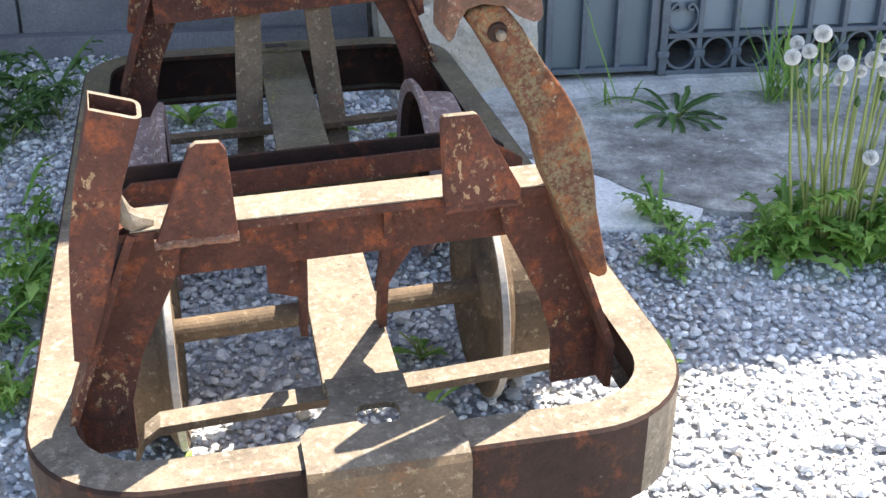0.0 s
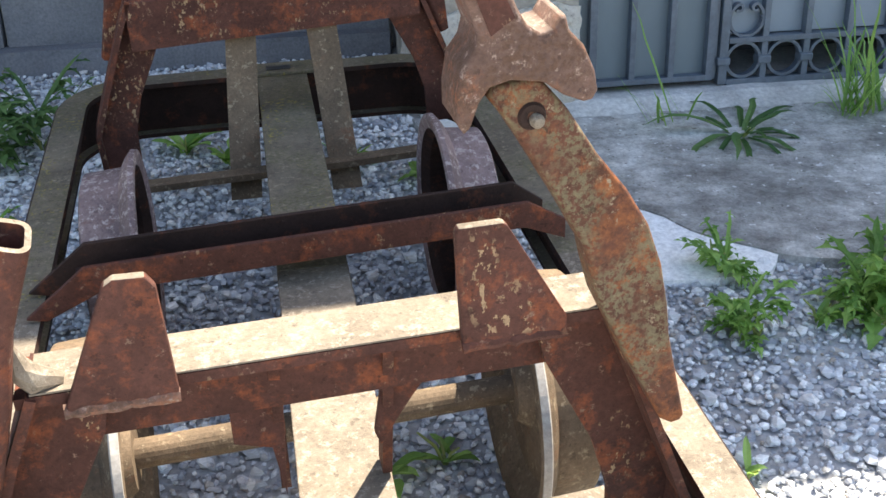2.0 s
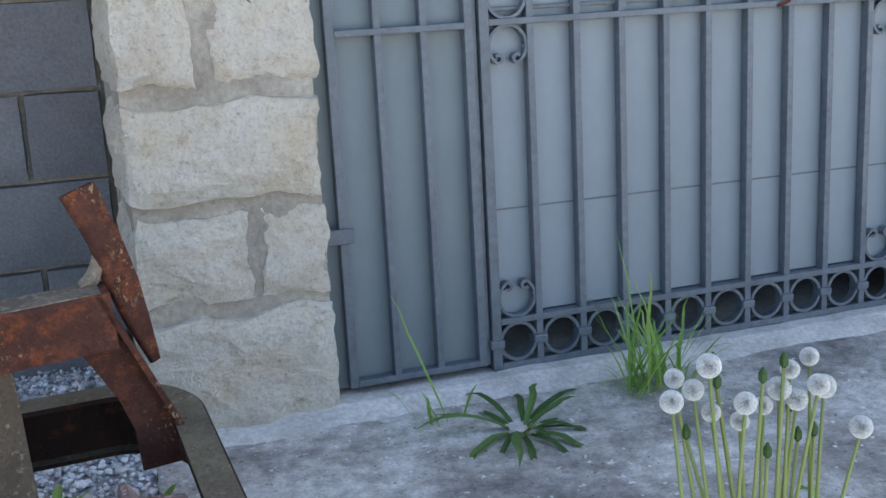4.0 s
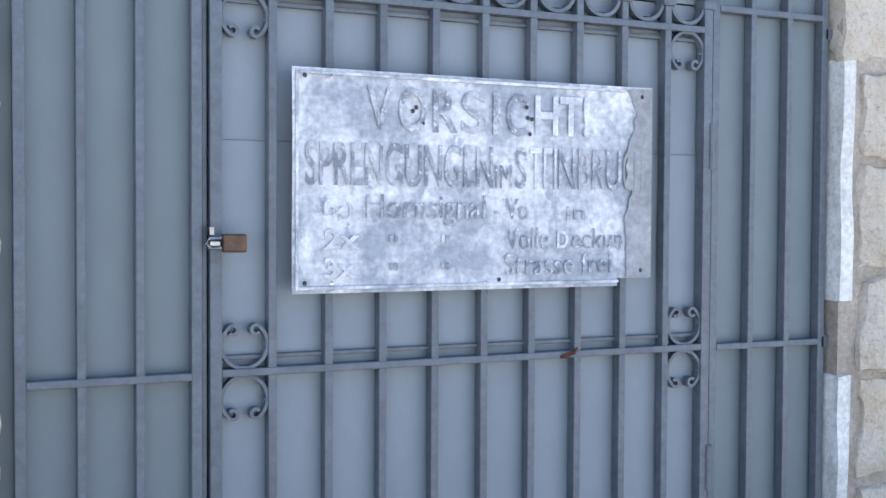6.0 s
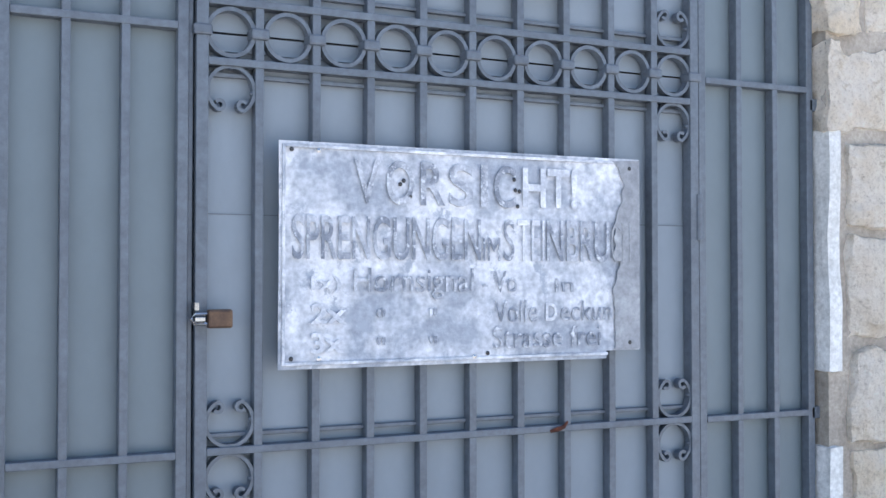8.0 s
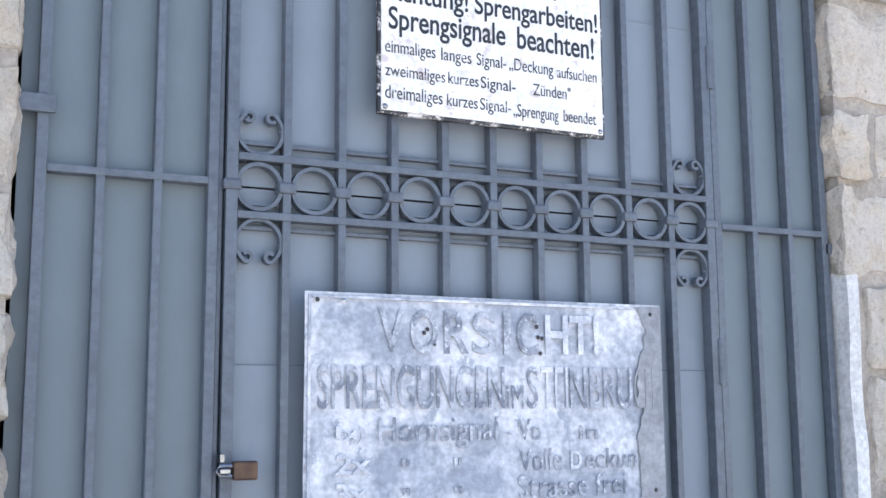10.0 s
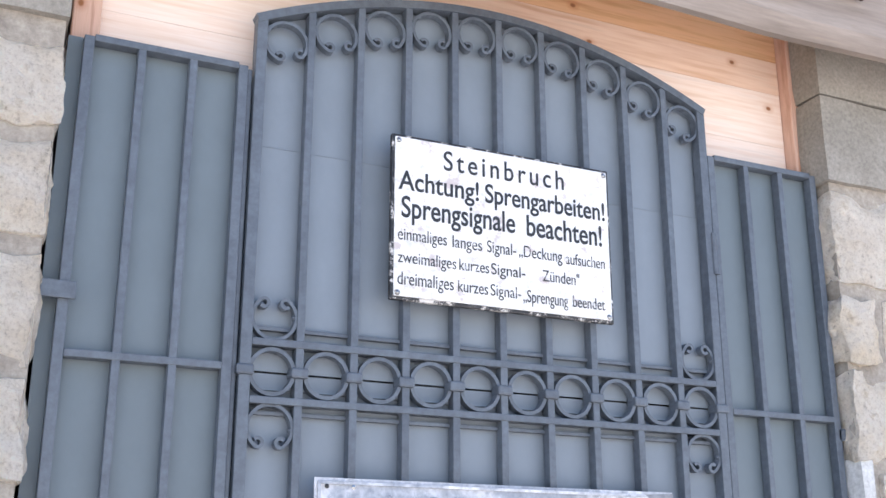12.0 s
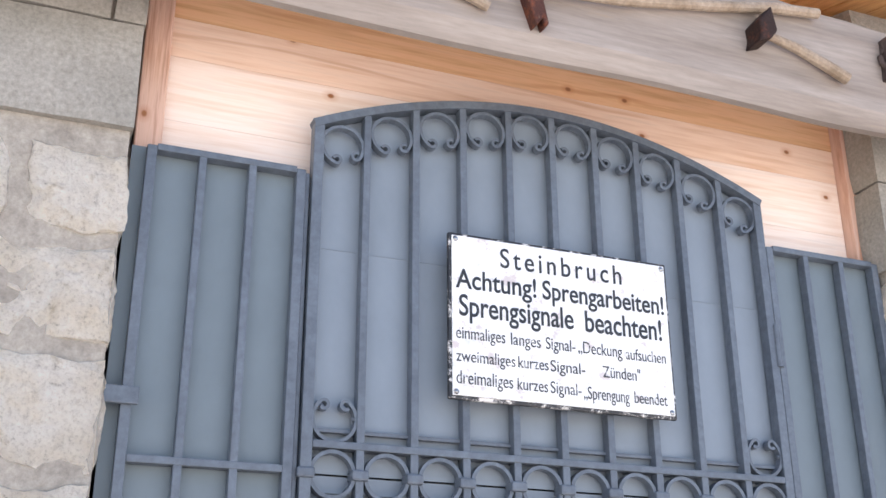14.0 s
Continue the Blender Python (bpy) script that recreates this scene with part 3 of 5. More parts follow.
# weathered plank over the gate
def fascia():
    bm = box(-1.6, 3.2, -0.225, -0.19, 2.495, 2.782)
    bmesh.ops.subdivide_edges(bm, edges=[e for e in bm.edges if abs(e.verts[0].co.x - e.verts[1].co.x) > 1], cuts=90)
    bmesh.ops.subdivide_edges(bm, edges=[e for e in bm.edges if abs(e.verts[0].co.z - e.verts[1].co.z) > 0.1], cuts=5)
    for v in bm.verts:
        top = (v.co.z - 2.495) / 0.287
        v.co.z += top * (0.02 * noise.noise(Vector((v.co.x * 1.7, 0, 4))) + 0.012 * noise.noise(Vector((v.co.x * 7, 0, 1)))) + (1 - top) * 0.006 * noise.noise(Vector((v.co.x * 2.2, 0, 9)))
        v.co.y += 0.008 * noise.noise(Vector((v.co.x * 3, 0, v.co.z * 9)))
        if top < 0.1 and v.co.y < -0.21:
            v.co.y += 0.018
            v.co.z += 0.002
    return tagged(link("fascia_board", bm, WEATHERED, smooth=False), "wide weathered grey timber slab with a wavy edge under the eave", "board")


for x in (-1.5, 3.1):
    part("hanger", box(x - 0.04, x + 0.04, -0.2, -0.12, 2.6, 2.99, 0.003), WEATHERED, roof)


fascia()


# ---- the gate ----
X0, X1 = -0.016, 1.094
W = X1 - X0
UPRIGHTS = [0.1, 0.209, 0.318, 0.428, 0.536, 0.645, 0.755, 0.866, 0.977]
POSTS = [X0 + 0.011] + UPRIGHTS + [X1 - 0.011]
BAR_Y0, BAR_Y1 = -0.012, 0.012


def arch_z(x):
    return 2.358 + 0.13 * (1 - ((x - (X0 + X1) / 2) / (W / 2)) ** 2)


def flat_bar(x0, x1, z0, z1, y0=BAR_Y0, y1=BAR_Y1):
    return box(x0, x1, y0, y1, z0, z1, 0.0015)


def ring_points(cx, cz, r, a0=0.0, a1=360.0, steps=32):
    return [(cx + r * math.cos(radians(a0 + (a1 - a0) * i / steps)), cz + r * math.sin(radians(a0 + (a1 - a0) * i / steps))) for i in range(steps + 1)]


def scroll(cx, cz, r, up):
    """A C scroll, open above (up=1) or below (up=-1), with curled ends."""
    pts = []
    c = 0.0085
    for s in (-1, 1):
        ex, ez = cx + s * (r - c) * math.cos(radians(52)), cz + (r - c) * math.sin(radians(52))
        curl = [(ex + s * c * math.cos(radians(a)), ez + c * math.sin(radians(a))) for a in range(52, 330, 30)]
        arc = [(cx + s * r * math.cos(radians(a)), cz + r * math.sin(radians(a))) for a in range(52, -91, -11)]
        pts += (curl[::-1] + arc) if s < 0 else (arc[::-1] + curl)
    return ribbon([(x, cz + up * (z - cz)) for x, z in pts], 0.0065, -0.009, 0.009)


leaf = thing("gate_leaf", "padlocked blue-grey wrought iron gate leaf with arched top, rings and scrolls", "gate")
part("frame_bar", flat_bar(X0, X0 + 0.022, 0.128, arch_z(X0) + 0.004, -0.014, 0.014), PAINT, leaf)
part("frame_bar", flat_bar(X1 - 0.022, X1, 0.128, arch_z(X1) + 0.004, -0.014, 0.014), PAINT, leaf)
for x in UPRIGHTS:
    part("upright_bar", flat_bar(x - 0.008, x + 0.008, 0.135, arch_z(x) - 0.008), PAINT, leaf)
part("arch_rail", ribbon([(X0 + W * i / 40, arch_z(X0 + W * i / 40)) for i in range(41)], 0.018, -0.016, 0.016), PAINT, leaf)
for z in (1.692, 1.583, 0.889, 0.236):
    part("rail", flat_bar(X0 + 0.022, X1 - 0.022, z - 0.007, z + 0.007, -0.0145, 0.0145), PAINT, leaf)
part("rail", flat_bar(X0 + 0.022, X1 - 0.022, 0.124, 0.14, -0.0145, 0.0145), PAINT, leaf)
for zc in (1.6375, 0.186):
    for xa, xb in zip(POSTS, POSTS[1:]):
        part("ring", ribbon(ring_points((xa + xb) / 2, zc, 0.0425), 0.0075, -0.010, 0.010), PAINT, leaf)
    for x in POSTS:
        part("collar", box(x - 0.017, x + 0.017, -0.019, 0.016, zc - 0.010, zc + 0.010, 0.004), PAINT, leaf)
for xc in (0.0485, 1.03):
    for zc, up in ((1.742, 1), (1.533, -1), (0.939, 1), (0.839, -1), (0.287, 1)):
        part("scroll", scroll(xc, zc, 0.043, up), PAINT, leaf)
        part("rivet", lathe([(0, 0.0001), (0.004, 0.004), (0.009, 0.005)], 10, "z"), PAINT, leaf, m=Matrix.Translation((xc, -0.009, zc - up * 0.042)) @ Matrix.Rotation(radians(-90), 4, "X"))
        part("rivet", lathe([(0, 0.0001), (0.004, 0.004), (0.009, 0.005)], 10, "z"), PAINT, leaf, m=Matrix.Translation((xc + 0.04, -0.009, zc + up * 0.003)) @ Matrix.Rotation(radians(-90), 4, "X"))
for xa, xb in zip(POSTS, POSTS[1:]):
    x = (xa + xb) / 2
    zc = min(arch_z(xa), arch_z(xb)) * 0.5 + arch_z(x) * 0.5 - 0.056
    slope = (arch_z(x + 0.02) - arch_z(x - 0.02)) / 0.04
    part("scroll", scroll(0, 0, 0.044, -1), PAINT, leaf, m=Matrix.Translation((x, 0, zc)) @ Matrix.Rotation(-math.atan(slope) * 0.8, 4, "Y"))
# sheet metal behind the bars, in overlapping lengths
for z0, z1, y in ((0.245, 1.30, 0.0165), (1.30, 1.598, 0.0185), (1.612, 1.627, 0.0225), (1.642, 2.083, 0.0185)):
    part("backing_sheet", box(X0 + 0.004, X1 - 0.004, y, y + 0.0015, z0, z1 + 0.012), SHEET, leaf, "grey painted sheet metal")
part("backing_sheet", prism([(X0 + 0.004, 2.087)] + [(X0 + 0.004 + (W - 0.008) * i / 20, arch_z(X0 + 0.004 + (W - 0.008) * i / 20)) for i in range(21)] + [(X1 - 0.004, 2.087)], 0.0205, 0.022), SHEET, leaf, "grey painted sheet metal")
part("cover_strip", box(X0 + 0.004, X1 - 0.004, 0.013, 0.05, 1.606, 1.611, 0.0), SHEET, leaf, "sheet ledge behind the rings")
part("inner_rail", flat_bar(X0 + 0.022, X1 - 0.022, 0.911, 0.919, 0.004, 0.0162), PAINT, leaf)
part("inner_rail", flat_bar(X0 + 0.022, X1 - 0.022, 1.558, 1.566, 0.004, 0.0162), PAINT, leaf)
part("inner_rail", flat_bar(X0 + 0.022, X1 - 0.022, 1.718, 1.726, 0.004, 0.0162), PAINT, leaf)
bm = prism([(X0 + 0.022, 0.483), (X1 - 0.022, 0.48), (X1 - 0.022, 0.484), (X0 + 0.022, 0.487)], 0.0145, 0.0165)
part("seam", bm, PAINT, leaf, "sheet seam")
part("seam", box(X0 + 0.022, X1 - 0.022, 0.0172, 0.0205, 2.0935, 2.095, 0.0), SHEET, leaf, "sheet seam")
part("seam", box(X0 + 0.022, X1 - 0.022, 0.0152, 0.0165, 1.3105, 1.312, 0.0), PAINT, leaf, "sheet seam")
part("tie_wire", tube([(0.712, -0.013, 0.884), (0.725, -0.02, 0.888), (0.74, -0.021, 0.893), (0.752, -0.016, 0.902)], [0.0035, 0.005, 0.004, 0.002], 6), RUST, leaf, "twisted rusty wire end on the rail")
for z in (0.62, 1.33, 2.0):
    part("hinge", lathe([(-0.05, 0.0001), (-0.05, 0.009), (0.05, 0.009), (0.05, 0.0001)], 10, "z"), PAINT, leaf, m=Matrix.Translation((X1 + 0.002, -0.012, z)))


def side_panel(x0, bays, width, name, label, rail_z):
    p = thing(name, label, "gate panel", group="side panels of the gate")
    x1 = x0 + width
    for k in range(bays + 1):
        x = x0 + width * k / bays
        w = 0.0095 if k in (0, bays) else 0.0075
        part("upright_bar", flat_bar(x - w, x + w, 0.14, 2.248), PAINT, p)
    for z in (2.245, rail_z, 0.886, 0.148):
        part("rail", flat_bar(x0 + 0.0095, x1 - 0.0095, z - 0.007, z + 0.007, -0.0135, 0.0135), PAINT, p)
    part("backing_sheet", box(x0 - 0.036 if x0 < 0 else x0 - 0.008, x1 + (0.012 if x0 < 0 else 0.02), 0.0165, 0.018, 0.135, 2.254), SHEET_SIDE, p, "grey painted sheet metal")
    return p


lp = side_panel(-0.335, 3, 0.296, "gate_side_panel", "narrow blue-grey barred side panel with hinge straps in the stone", 1.641)
for z in (0.475, 1.75):
    part("wall_strap", box(-0.385, -0.315, -0.022, -0.013, z - 0.016, z + 0.016, 0.002), PAINT, lp)
rp = side_panel(1.106, 3, 0.314, "gate_side_panel", "narrow blue-grey barred side panel beside the plaster strip", 1.634)
for z in (0.885, 1.6):
    part("wall_strap", box(1.42, 1.47, -0.012, 0.008, z - 0.014, z + 0.014, 0.002), PAINT, rp)
# added set-back strip, painting the dark gap between panel and leaf
part("lock_bar", box(-0.0285, -0.019, -0.004, 0.012, 0.14, 2.245, 0.002), PAINT, lp)

lock = thing("padlock", "small tarnished brass padlock hanging on the gate hasp", "padlock")
part("body", box(0.001, 0.045, -0.042, -0.022, 1.108, 1.141, 0.004), BRASS, lock)
part("shackle", tube([(0.003, -0.032, 1.133), (-0.02, -0.032, 1.133), (-0.028, -0.032, 1.125), (-0.02, -0.032, 1.116), (0.003, -0.032, 1.116)], 0.0035, 8), STEEL, lock, "shiny steel shackle")
part("hasp", merge(box(-0.022, -0.004, -0.04, -0.012, 1.12, 1.128, 0.001), box(-0.022, -0.014, -0.036, -0.012, 1.139, 1.154, 0.001)), STEEL, lock)

# ---- signs ----
def grid_plate(x0, x1, z0, z1, y, cut=None, amp=0.004, seed=1):
    nx, nz = 48, 26
    bm = bmesh.new()
    for j in range(nz + 1):
        for i in range(nx + 1):
            x, z = x0 + (x1 - x0) * i / nx, z0 + (z1 - z0) * j / nz
            bm.verts.new((x, y + amp * noise.noise(Vector((x * 5 + seed, z * 5, 0))) + amp * 0.4 * noise.noise(Vector((x * 17, z * 17, seed))), z))
    bm.verts.ensure_lookup_table()
    for j in range(nz):
        for i in range(nx):
            if cut and cut(x0 + (x1 - x0) * (i + 0.5) / nx, z0 + (z1 - z0) * (j + 0.5) / nz):
                continue
            q = j * (nx + 1) + i
            bm.faces.new((bm.verts[q], bm.verts[q + 1], bm.verts[q + nx + 2], bm.verts[q + nx + 1]))
    bmesh.ops.delete(bm, geom=[v for v in bm.verts if not v.link_faces], context="VERTS")
    bmesh.ops.solidify(bm, geom=bm.faces[:], thickness=0.002)
    return bm


s1 = thing("warning_sign", "large worn whitish metal sign with faded grey lettering", "sign")
part("plate", grid_plate(0.131, 0.92, 1.03, 1.446, -0.03, lambda x, z: x > 0.845 and z < 1.046, 0.003), ZINC, s1)
part("border", merge(box(0.142, 0.862, -0.0345, -0.031, 1.434, 1.440, 0.001), box(0.142, 0.84, -0.0345, -0.031, 1.037, 1.043, 0.001), box(0.136, 0.142, -0.0345, -0.031, 1.037, 1.440, 0.001)), ZINC, s1, "embossed rim")
edge = [(0.92, 1.048), (0.92, 1.444)] + [(0.858 + 0.02 * math.sin((z - 1.31) * 26) * (z > 1.3) + 0.016 * noise.noise(Vector((0, z * 16, 2))) + 0.009 * noise.noise(Vector((0, z * 55, 5))), z) for z in [1.44 - 0.392 * i / 60 for i in range(61)]]
part("bare_edge", prism(edge, -0.0348, -0.034), BARE_GREY, s1, "bare grey edge of the sheet")
Y1 = -0.0352
for word, x0, x1 in (("V", 0.275, 0.327), ("O", 0.34, 0.396), ("R", 0.411, 0.463), ("S", 0.472, 0.524), ("I", 0.541, 0.556), ("C", 0.571, 0.62)):
    letters(word, x0, x1, 1.335, 1.418, Y1, GREYPAINT, s1, bold=0.012)
letters("HT!", 0.636, 0.764, 1.337, 1.418, Y1, GREYFAINT, s1, label="nearly worn away letters")
letters("SPRENGUNGEN", 0.155, 0.541, 1.23, 1.312, Y1, GREYPAINT, s1, bold=0.01)
letters("IM", 0.546, 0.584, 1.23, 1.276, Y1, GREYPAINT, s1, bold=0.0)
letters("S", 0.592, 0.616, 1.23, 1.312, Y1, GREYPAINT, s1, bold=0.0)
letters("TEI", 0.624, 0.686, 1.23, 1.312, Y1, GREYFAINT, s1, label="nearly worn away letters", bold=0.0)
letters("NBRU", 0.692, 0.843, 1.229, 1.312, Y1, GREYPAINT, s1, bold=0.01)
letters("CH", 0.848, 0.896, 1.23, 1.312, Y1, BARE_GREY, s1, label="nearly worn away letters", bold=-0.005)
letters("1x)", 0.191, 0.249, 1.166, 1.2, Y1, GREYFAINT, s1)
letters("Hornsignal", 0.275, 0.525, 1.155, 1.215, Y1, GREYPAINT, s1, bold=0.0)
letters("- Vo", 0.545, 0.622, 1.168, 1.21, Y1, GREYPAINT, s1, bold=0.0)
letters("in", 0.712, 0.755, 1.168, 1.196, Y1, GREYPAINT, s1, bold=0.0)
letters("2x", 0.191, 0.26, 1.112, 1.149, Y1, GREYFAINT, s1)
letters("3x", 0.191, 0.255, 1.058, 1.096, Y1, GREYFAINT, s1)
for z in (1.123, 1.071):
    for x in (0.322, 0.43):
        letters("\"", x, x + 0.016, z, z + 0.014, Y1, GREYPAINT, s1)
letters("Volle", 0.572, 0.669, 1.109, 1.152, Y1, GREYPAINT, s1, bold=0.0)
letters("D", 0.689, 0.715, 1.11, 1.146, Y1, GREYFAINT, s1)
letters("eckun", 0.725, 0.848, 1.109, 1.15, Y1, GREYPAINT, s1, bold=0.0)
letters("Strasse frei", 0.569, 0.821, 1.057, 1.1, Y1, GREYPAINT, s1, bold=0.0)
for x, z in ((0.153, 1.43), (0.153, 1.05), (0.894, 1.426), (0.894, 1.062), (0.205, 1.43), (0.206, 1.049), (0.527, 1.043), (0.368, 1.374), (0.375, 1.381), (0.389, 1.352), (0.616, 1.392), (0.619, 1.371), (0.628, 1.369), (0.624, 1.339), (0.556, 1.049)):
    # holes are not cut; black discs paint their darkness, three are steel
    part("bolt_hole", lathe([(0, 0.0045), (0.0012, 0.0001)], 10, "z"), BLACK if x not in (0.205, 0.206, 0.527) else STEEL, s1, m=Matrix.Translation((x, -0.0352, z)) @ Matrix.Rotation(radians(90), 4, "X"))

s2 = thing("quarry_sign", "white enamel quarry warning sign with black lettering and chipped edges", "sign")
part("rim", box(0.271, 0.793, -0.036, -0.024, 1.796, 2.149, 0.003), BLACK_CHIPPED, s2, "chipped black rim")
part("plate", box(0.277, 0.786, -0.040, -0.036, 1.803, 2.142, 0.0015), ENAMEL, s2)
Y2 = -0.0407
letters("Steinbruch", 0.386, 0.675, 2.083, 2.127, Y2, BLACK, s2, gap=1.3, bold=0.006)
for text, x0, x1, z0, z1 in (("Achtung!", 0.285, 0.467, 2.013, 2.069), ("Sprengarbeiten!", 0.482, 0.777, 2.013, 2.069), ("Sprengsignale", 0.292, 0.552, 1.953, 2.014), ("beachten!", 0.58, 0.767, 1.966, 2.014)):
    letters(text, x0, x1, z0, z1, Y2, BLACK, s2, bold=0.012)
for text, x0, x1, z0, z1 in (("einmaliges", 0.285, 0.393, 1.911, 1.945), ("langes", 0.406, 0.473, 1.91, 1.944), ("Signal-", 0.485, 0.553, 1.91, 1.944), ("\u201eDeckung", 0.56, 0.665, 1.91, 1.944), ("aufsuchen", 0.674, 0.772, 1.916, 1.941),
        ("zweimaliges", 0.285, 0.414, 1.864, 1.896), ("kurzes", 0.421, 0.489, 1.872, 1.896), ("Signal-", 0.494, 0.574, 1.864, 1.896), ("Z\u00fcnden\"", 0.616, 0.706, 1.871, 1.897),
        ("dreimaliges", 0.285, 0.408, 1.818, 1.853), ("kurzes", 0.418, 0.486, 1.826, 1.851), ("Signal-", 0.492, 0.563, 1.818, 1.851), ("\u201eSprengung", 0.568, 0.676, 1.813, 1.848), ("beendet", 0.688, 0.768, 1.823, 1.848)):
    letters(text, x0, x1, z0, z1, Y2, BLACK_WORN, s2, bold=-0.002)
for x, z in ((0.285, 2.134), (0.778, 2.134), (0.285, 1.81), (0.778, 1.81)):
    part("screw", lathe([(0, 0.006), (0.002, 0.004), (0.003, 0.0001)], 12, "z"), STEEL, s2, m=Matrix.Translation((x, -0.0405, z)) @ Matrix.Rotation(radians(90), 4, "X"))


# ---- the rail cart frame ----
CART = pose(-1.075, -1.06, 0.01, 4.2, -1.0, 2.0)
cart = thing("rail_cart_frame", "rusty narrow-gauge tipping cart underframe standing on gravel", "rail cart", CART)


def ring_loop(d, hw=0.40, v0=-0.80, v1=0.765, r=0.155, steps=10):
    rr = max(0.02, r - d)
    pts = []
    for cx, cy, a0 in ((hw - r, v1 - r, 0), (-hw + r, v1 - r, 90), (-hw + r, v0 + r, 180), (hw - r, v0 + r, 270)):
        for i in range(steps + 1):
            a = radians(a0 + 90 * i / steps)
            pts.append((cx + rr * math.cos(a), cy + rr * math.sin(a)))
        if a0 in (90, 270):
            ya, yb = (v1 - r, v0 + r) if a0 == 90 else (v0 + r, v1 - r)
            pts += [(cx + rr * (-1 if a0 == 90 else 1), ya + (yb - ya) * k / 12) for k in range(1, 12)]
    return pts


def ring_frame():
    top, low = 0.265, 0.143
    sect = [(0.0, top - 0.004), (0.004, top), (0.056, top), (0.058, top - 0.008), (0.011, top - 0.01), (0.011, low + 0.01), (0.028, low + 0.008), (0.028, low), (0.004, low), (0.0, low + 0.004)]
    bm = bmesh.new()
    loops = [[bm.verts.new((x + 0.004, y, z)) for x, y in ring_loop(d)] for d, z in sect]
    for a, c in zip(loops, loops[1:] + loops[:1]):
        for i in range(len(a)):
            j = (i + 1) % len(a)
            bm.faces.new((a[i], a[j], c[j], c[i]))
    return bm


# shade on the sides and sun on the top are put into the colours
ring_ = part("ring_frame", ring_frame(), RUST_DARK, cart, "bent channel-iron buffer ring, shade painted on its sides and sun on its dusty top", top=RUST_PALE)
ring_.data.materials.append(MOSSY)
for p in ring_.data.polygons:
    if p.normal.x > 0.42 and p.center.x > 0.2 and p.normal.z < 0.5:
        p.material_index = 1  # sun on the outer side, painted as paler steel
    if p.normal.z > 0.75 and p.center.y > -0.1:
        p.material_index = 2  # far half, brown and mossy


def plate_with_hole(outer, cx, cy, rx, ry, z0, z1):
    """A flat plate with a rounded hole; outer: corners in turn, anticlockwise from the right."""
    dense = []
    for (ax, ay), (bx, by) in zip(outer, outer[1:] + outer[:1]):
        k = max(1, int(math.hypot(bx - ax, by - ay) / 0.015))
        dense += [(ax + (bx - ax) * i / k, ay + (by - ay) * i / k) for i in range(k)]
    inner = []
    for x, y in dense:
        a = math.atan2((y - cy) / ry, (x - cx) / rx)
        s = 1 / (abs(math.cos(a)) ** 4 + abs(math.sin(a)) ** 4) ** 0.25
        inner.append((cx + rx * s * math.cos(a), cy + ry * s * math.sin(a)))
    bm = bmesh.new()
    rows = [[bm.verts.new((x, y, z)) for x, y in pts] for pts, z in ((dense, z1), (inner, z1), (inner, z0), (dense, z0))]
    for a, c in zip(rows, rows[1:] + rows[:1]):
        for i in range(len(a)):
            j = (i + 1) % len(a)
            bm.faces.new((a[i], a[j], c[j], c[i]))
    return bm


bm = merge(
    plate_with_hole([(0.093, -0.735), (0.05, -0.69), (0.05, -0.64), (-0.046, -0.64), (-0.046, -0.69), (-0.088, -0.75), (-0.088, -0.80), (0.096, -0.80)], 0.006, -0.722, 0.026, 0.02, 0.266, 0.274),
    prism([(-0.80, 0.274), (-0.812, 0.27), (-0.818, 0.262), (-0.82, 0.15), (-0.811, 0.15), (-0.80, 0.266)], -0.088, 0.096, axis="x"))
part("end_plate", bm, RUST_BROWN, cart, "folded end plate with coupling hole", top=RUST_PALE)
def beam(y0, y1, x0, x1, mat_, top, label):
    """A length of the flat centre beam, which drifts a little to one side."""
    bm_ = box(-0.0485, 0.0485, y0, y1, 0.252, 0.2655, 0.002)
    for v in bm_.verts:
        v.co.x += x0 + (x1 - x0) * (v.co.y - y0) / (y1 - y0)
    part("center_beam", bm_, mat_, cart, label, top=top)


# near length: dusty top also lightened in colour for the sun
beam(-0.645, -0.08, 0.0, 0.012, RUST_BROWN, RUST_PALE, "flat dusty centre beam, top lightened for sun")
beam(-0.0795, 0.7, 0.012, 0.027, MOSSY, None, "mossy far length of the centre beam")
part("end_plate", box(-0.06, 0.1, 0.69, 0.755, 0.2655, 0.272, 0.002), MOSSY, cart)
# slot is not cut; a black sheet on the plate paints its shade
part("coupling_slot", box(-0.002, 0.046, 0.708, 0.73, 0.2725, 0.2735, 0.0), BLACK, cart, "black sheet painting the coupling slot's darkness")


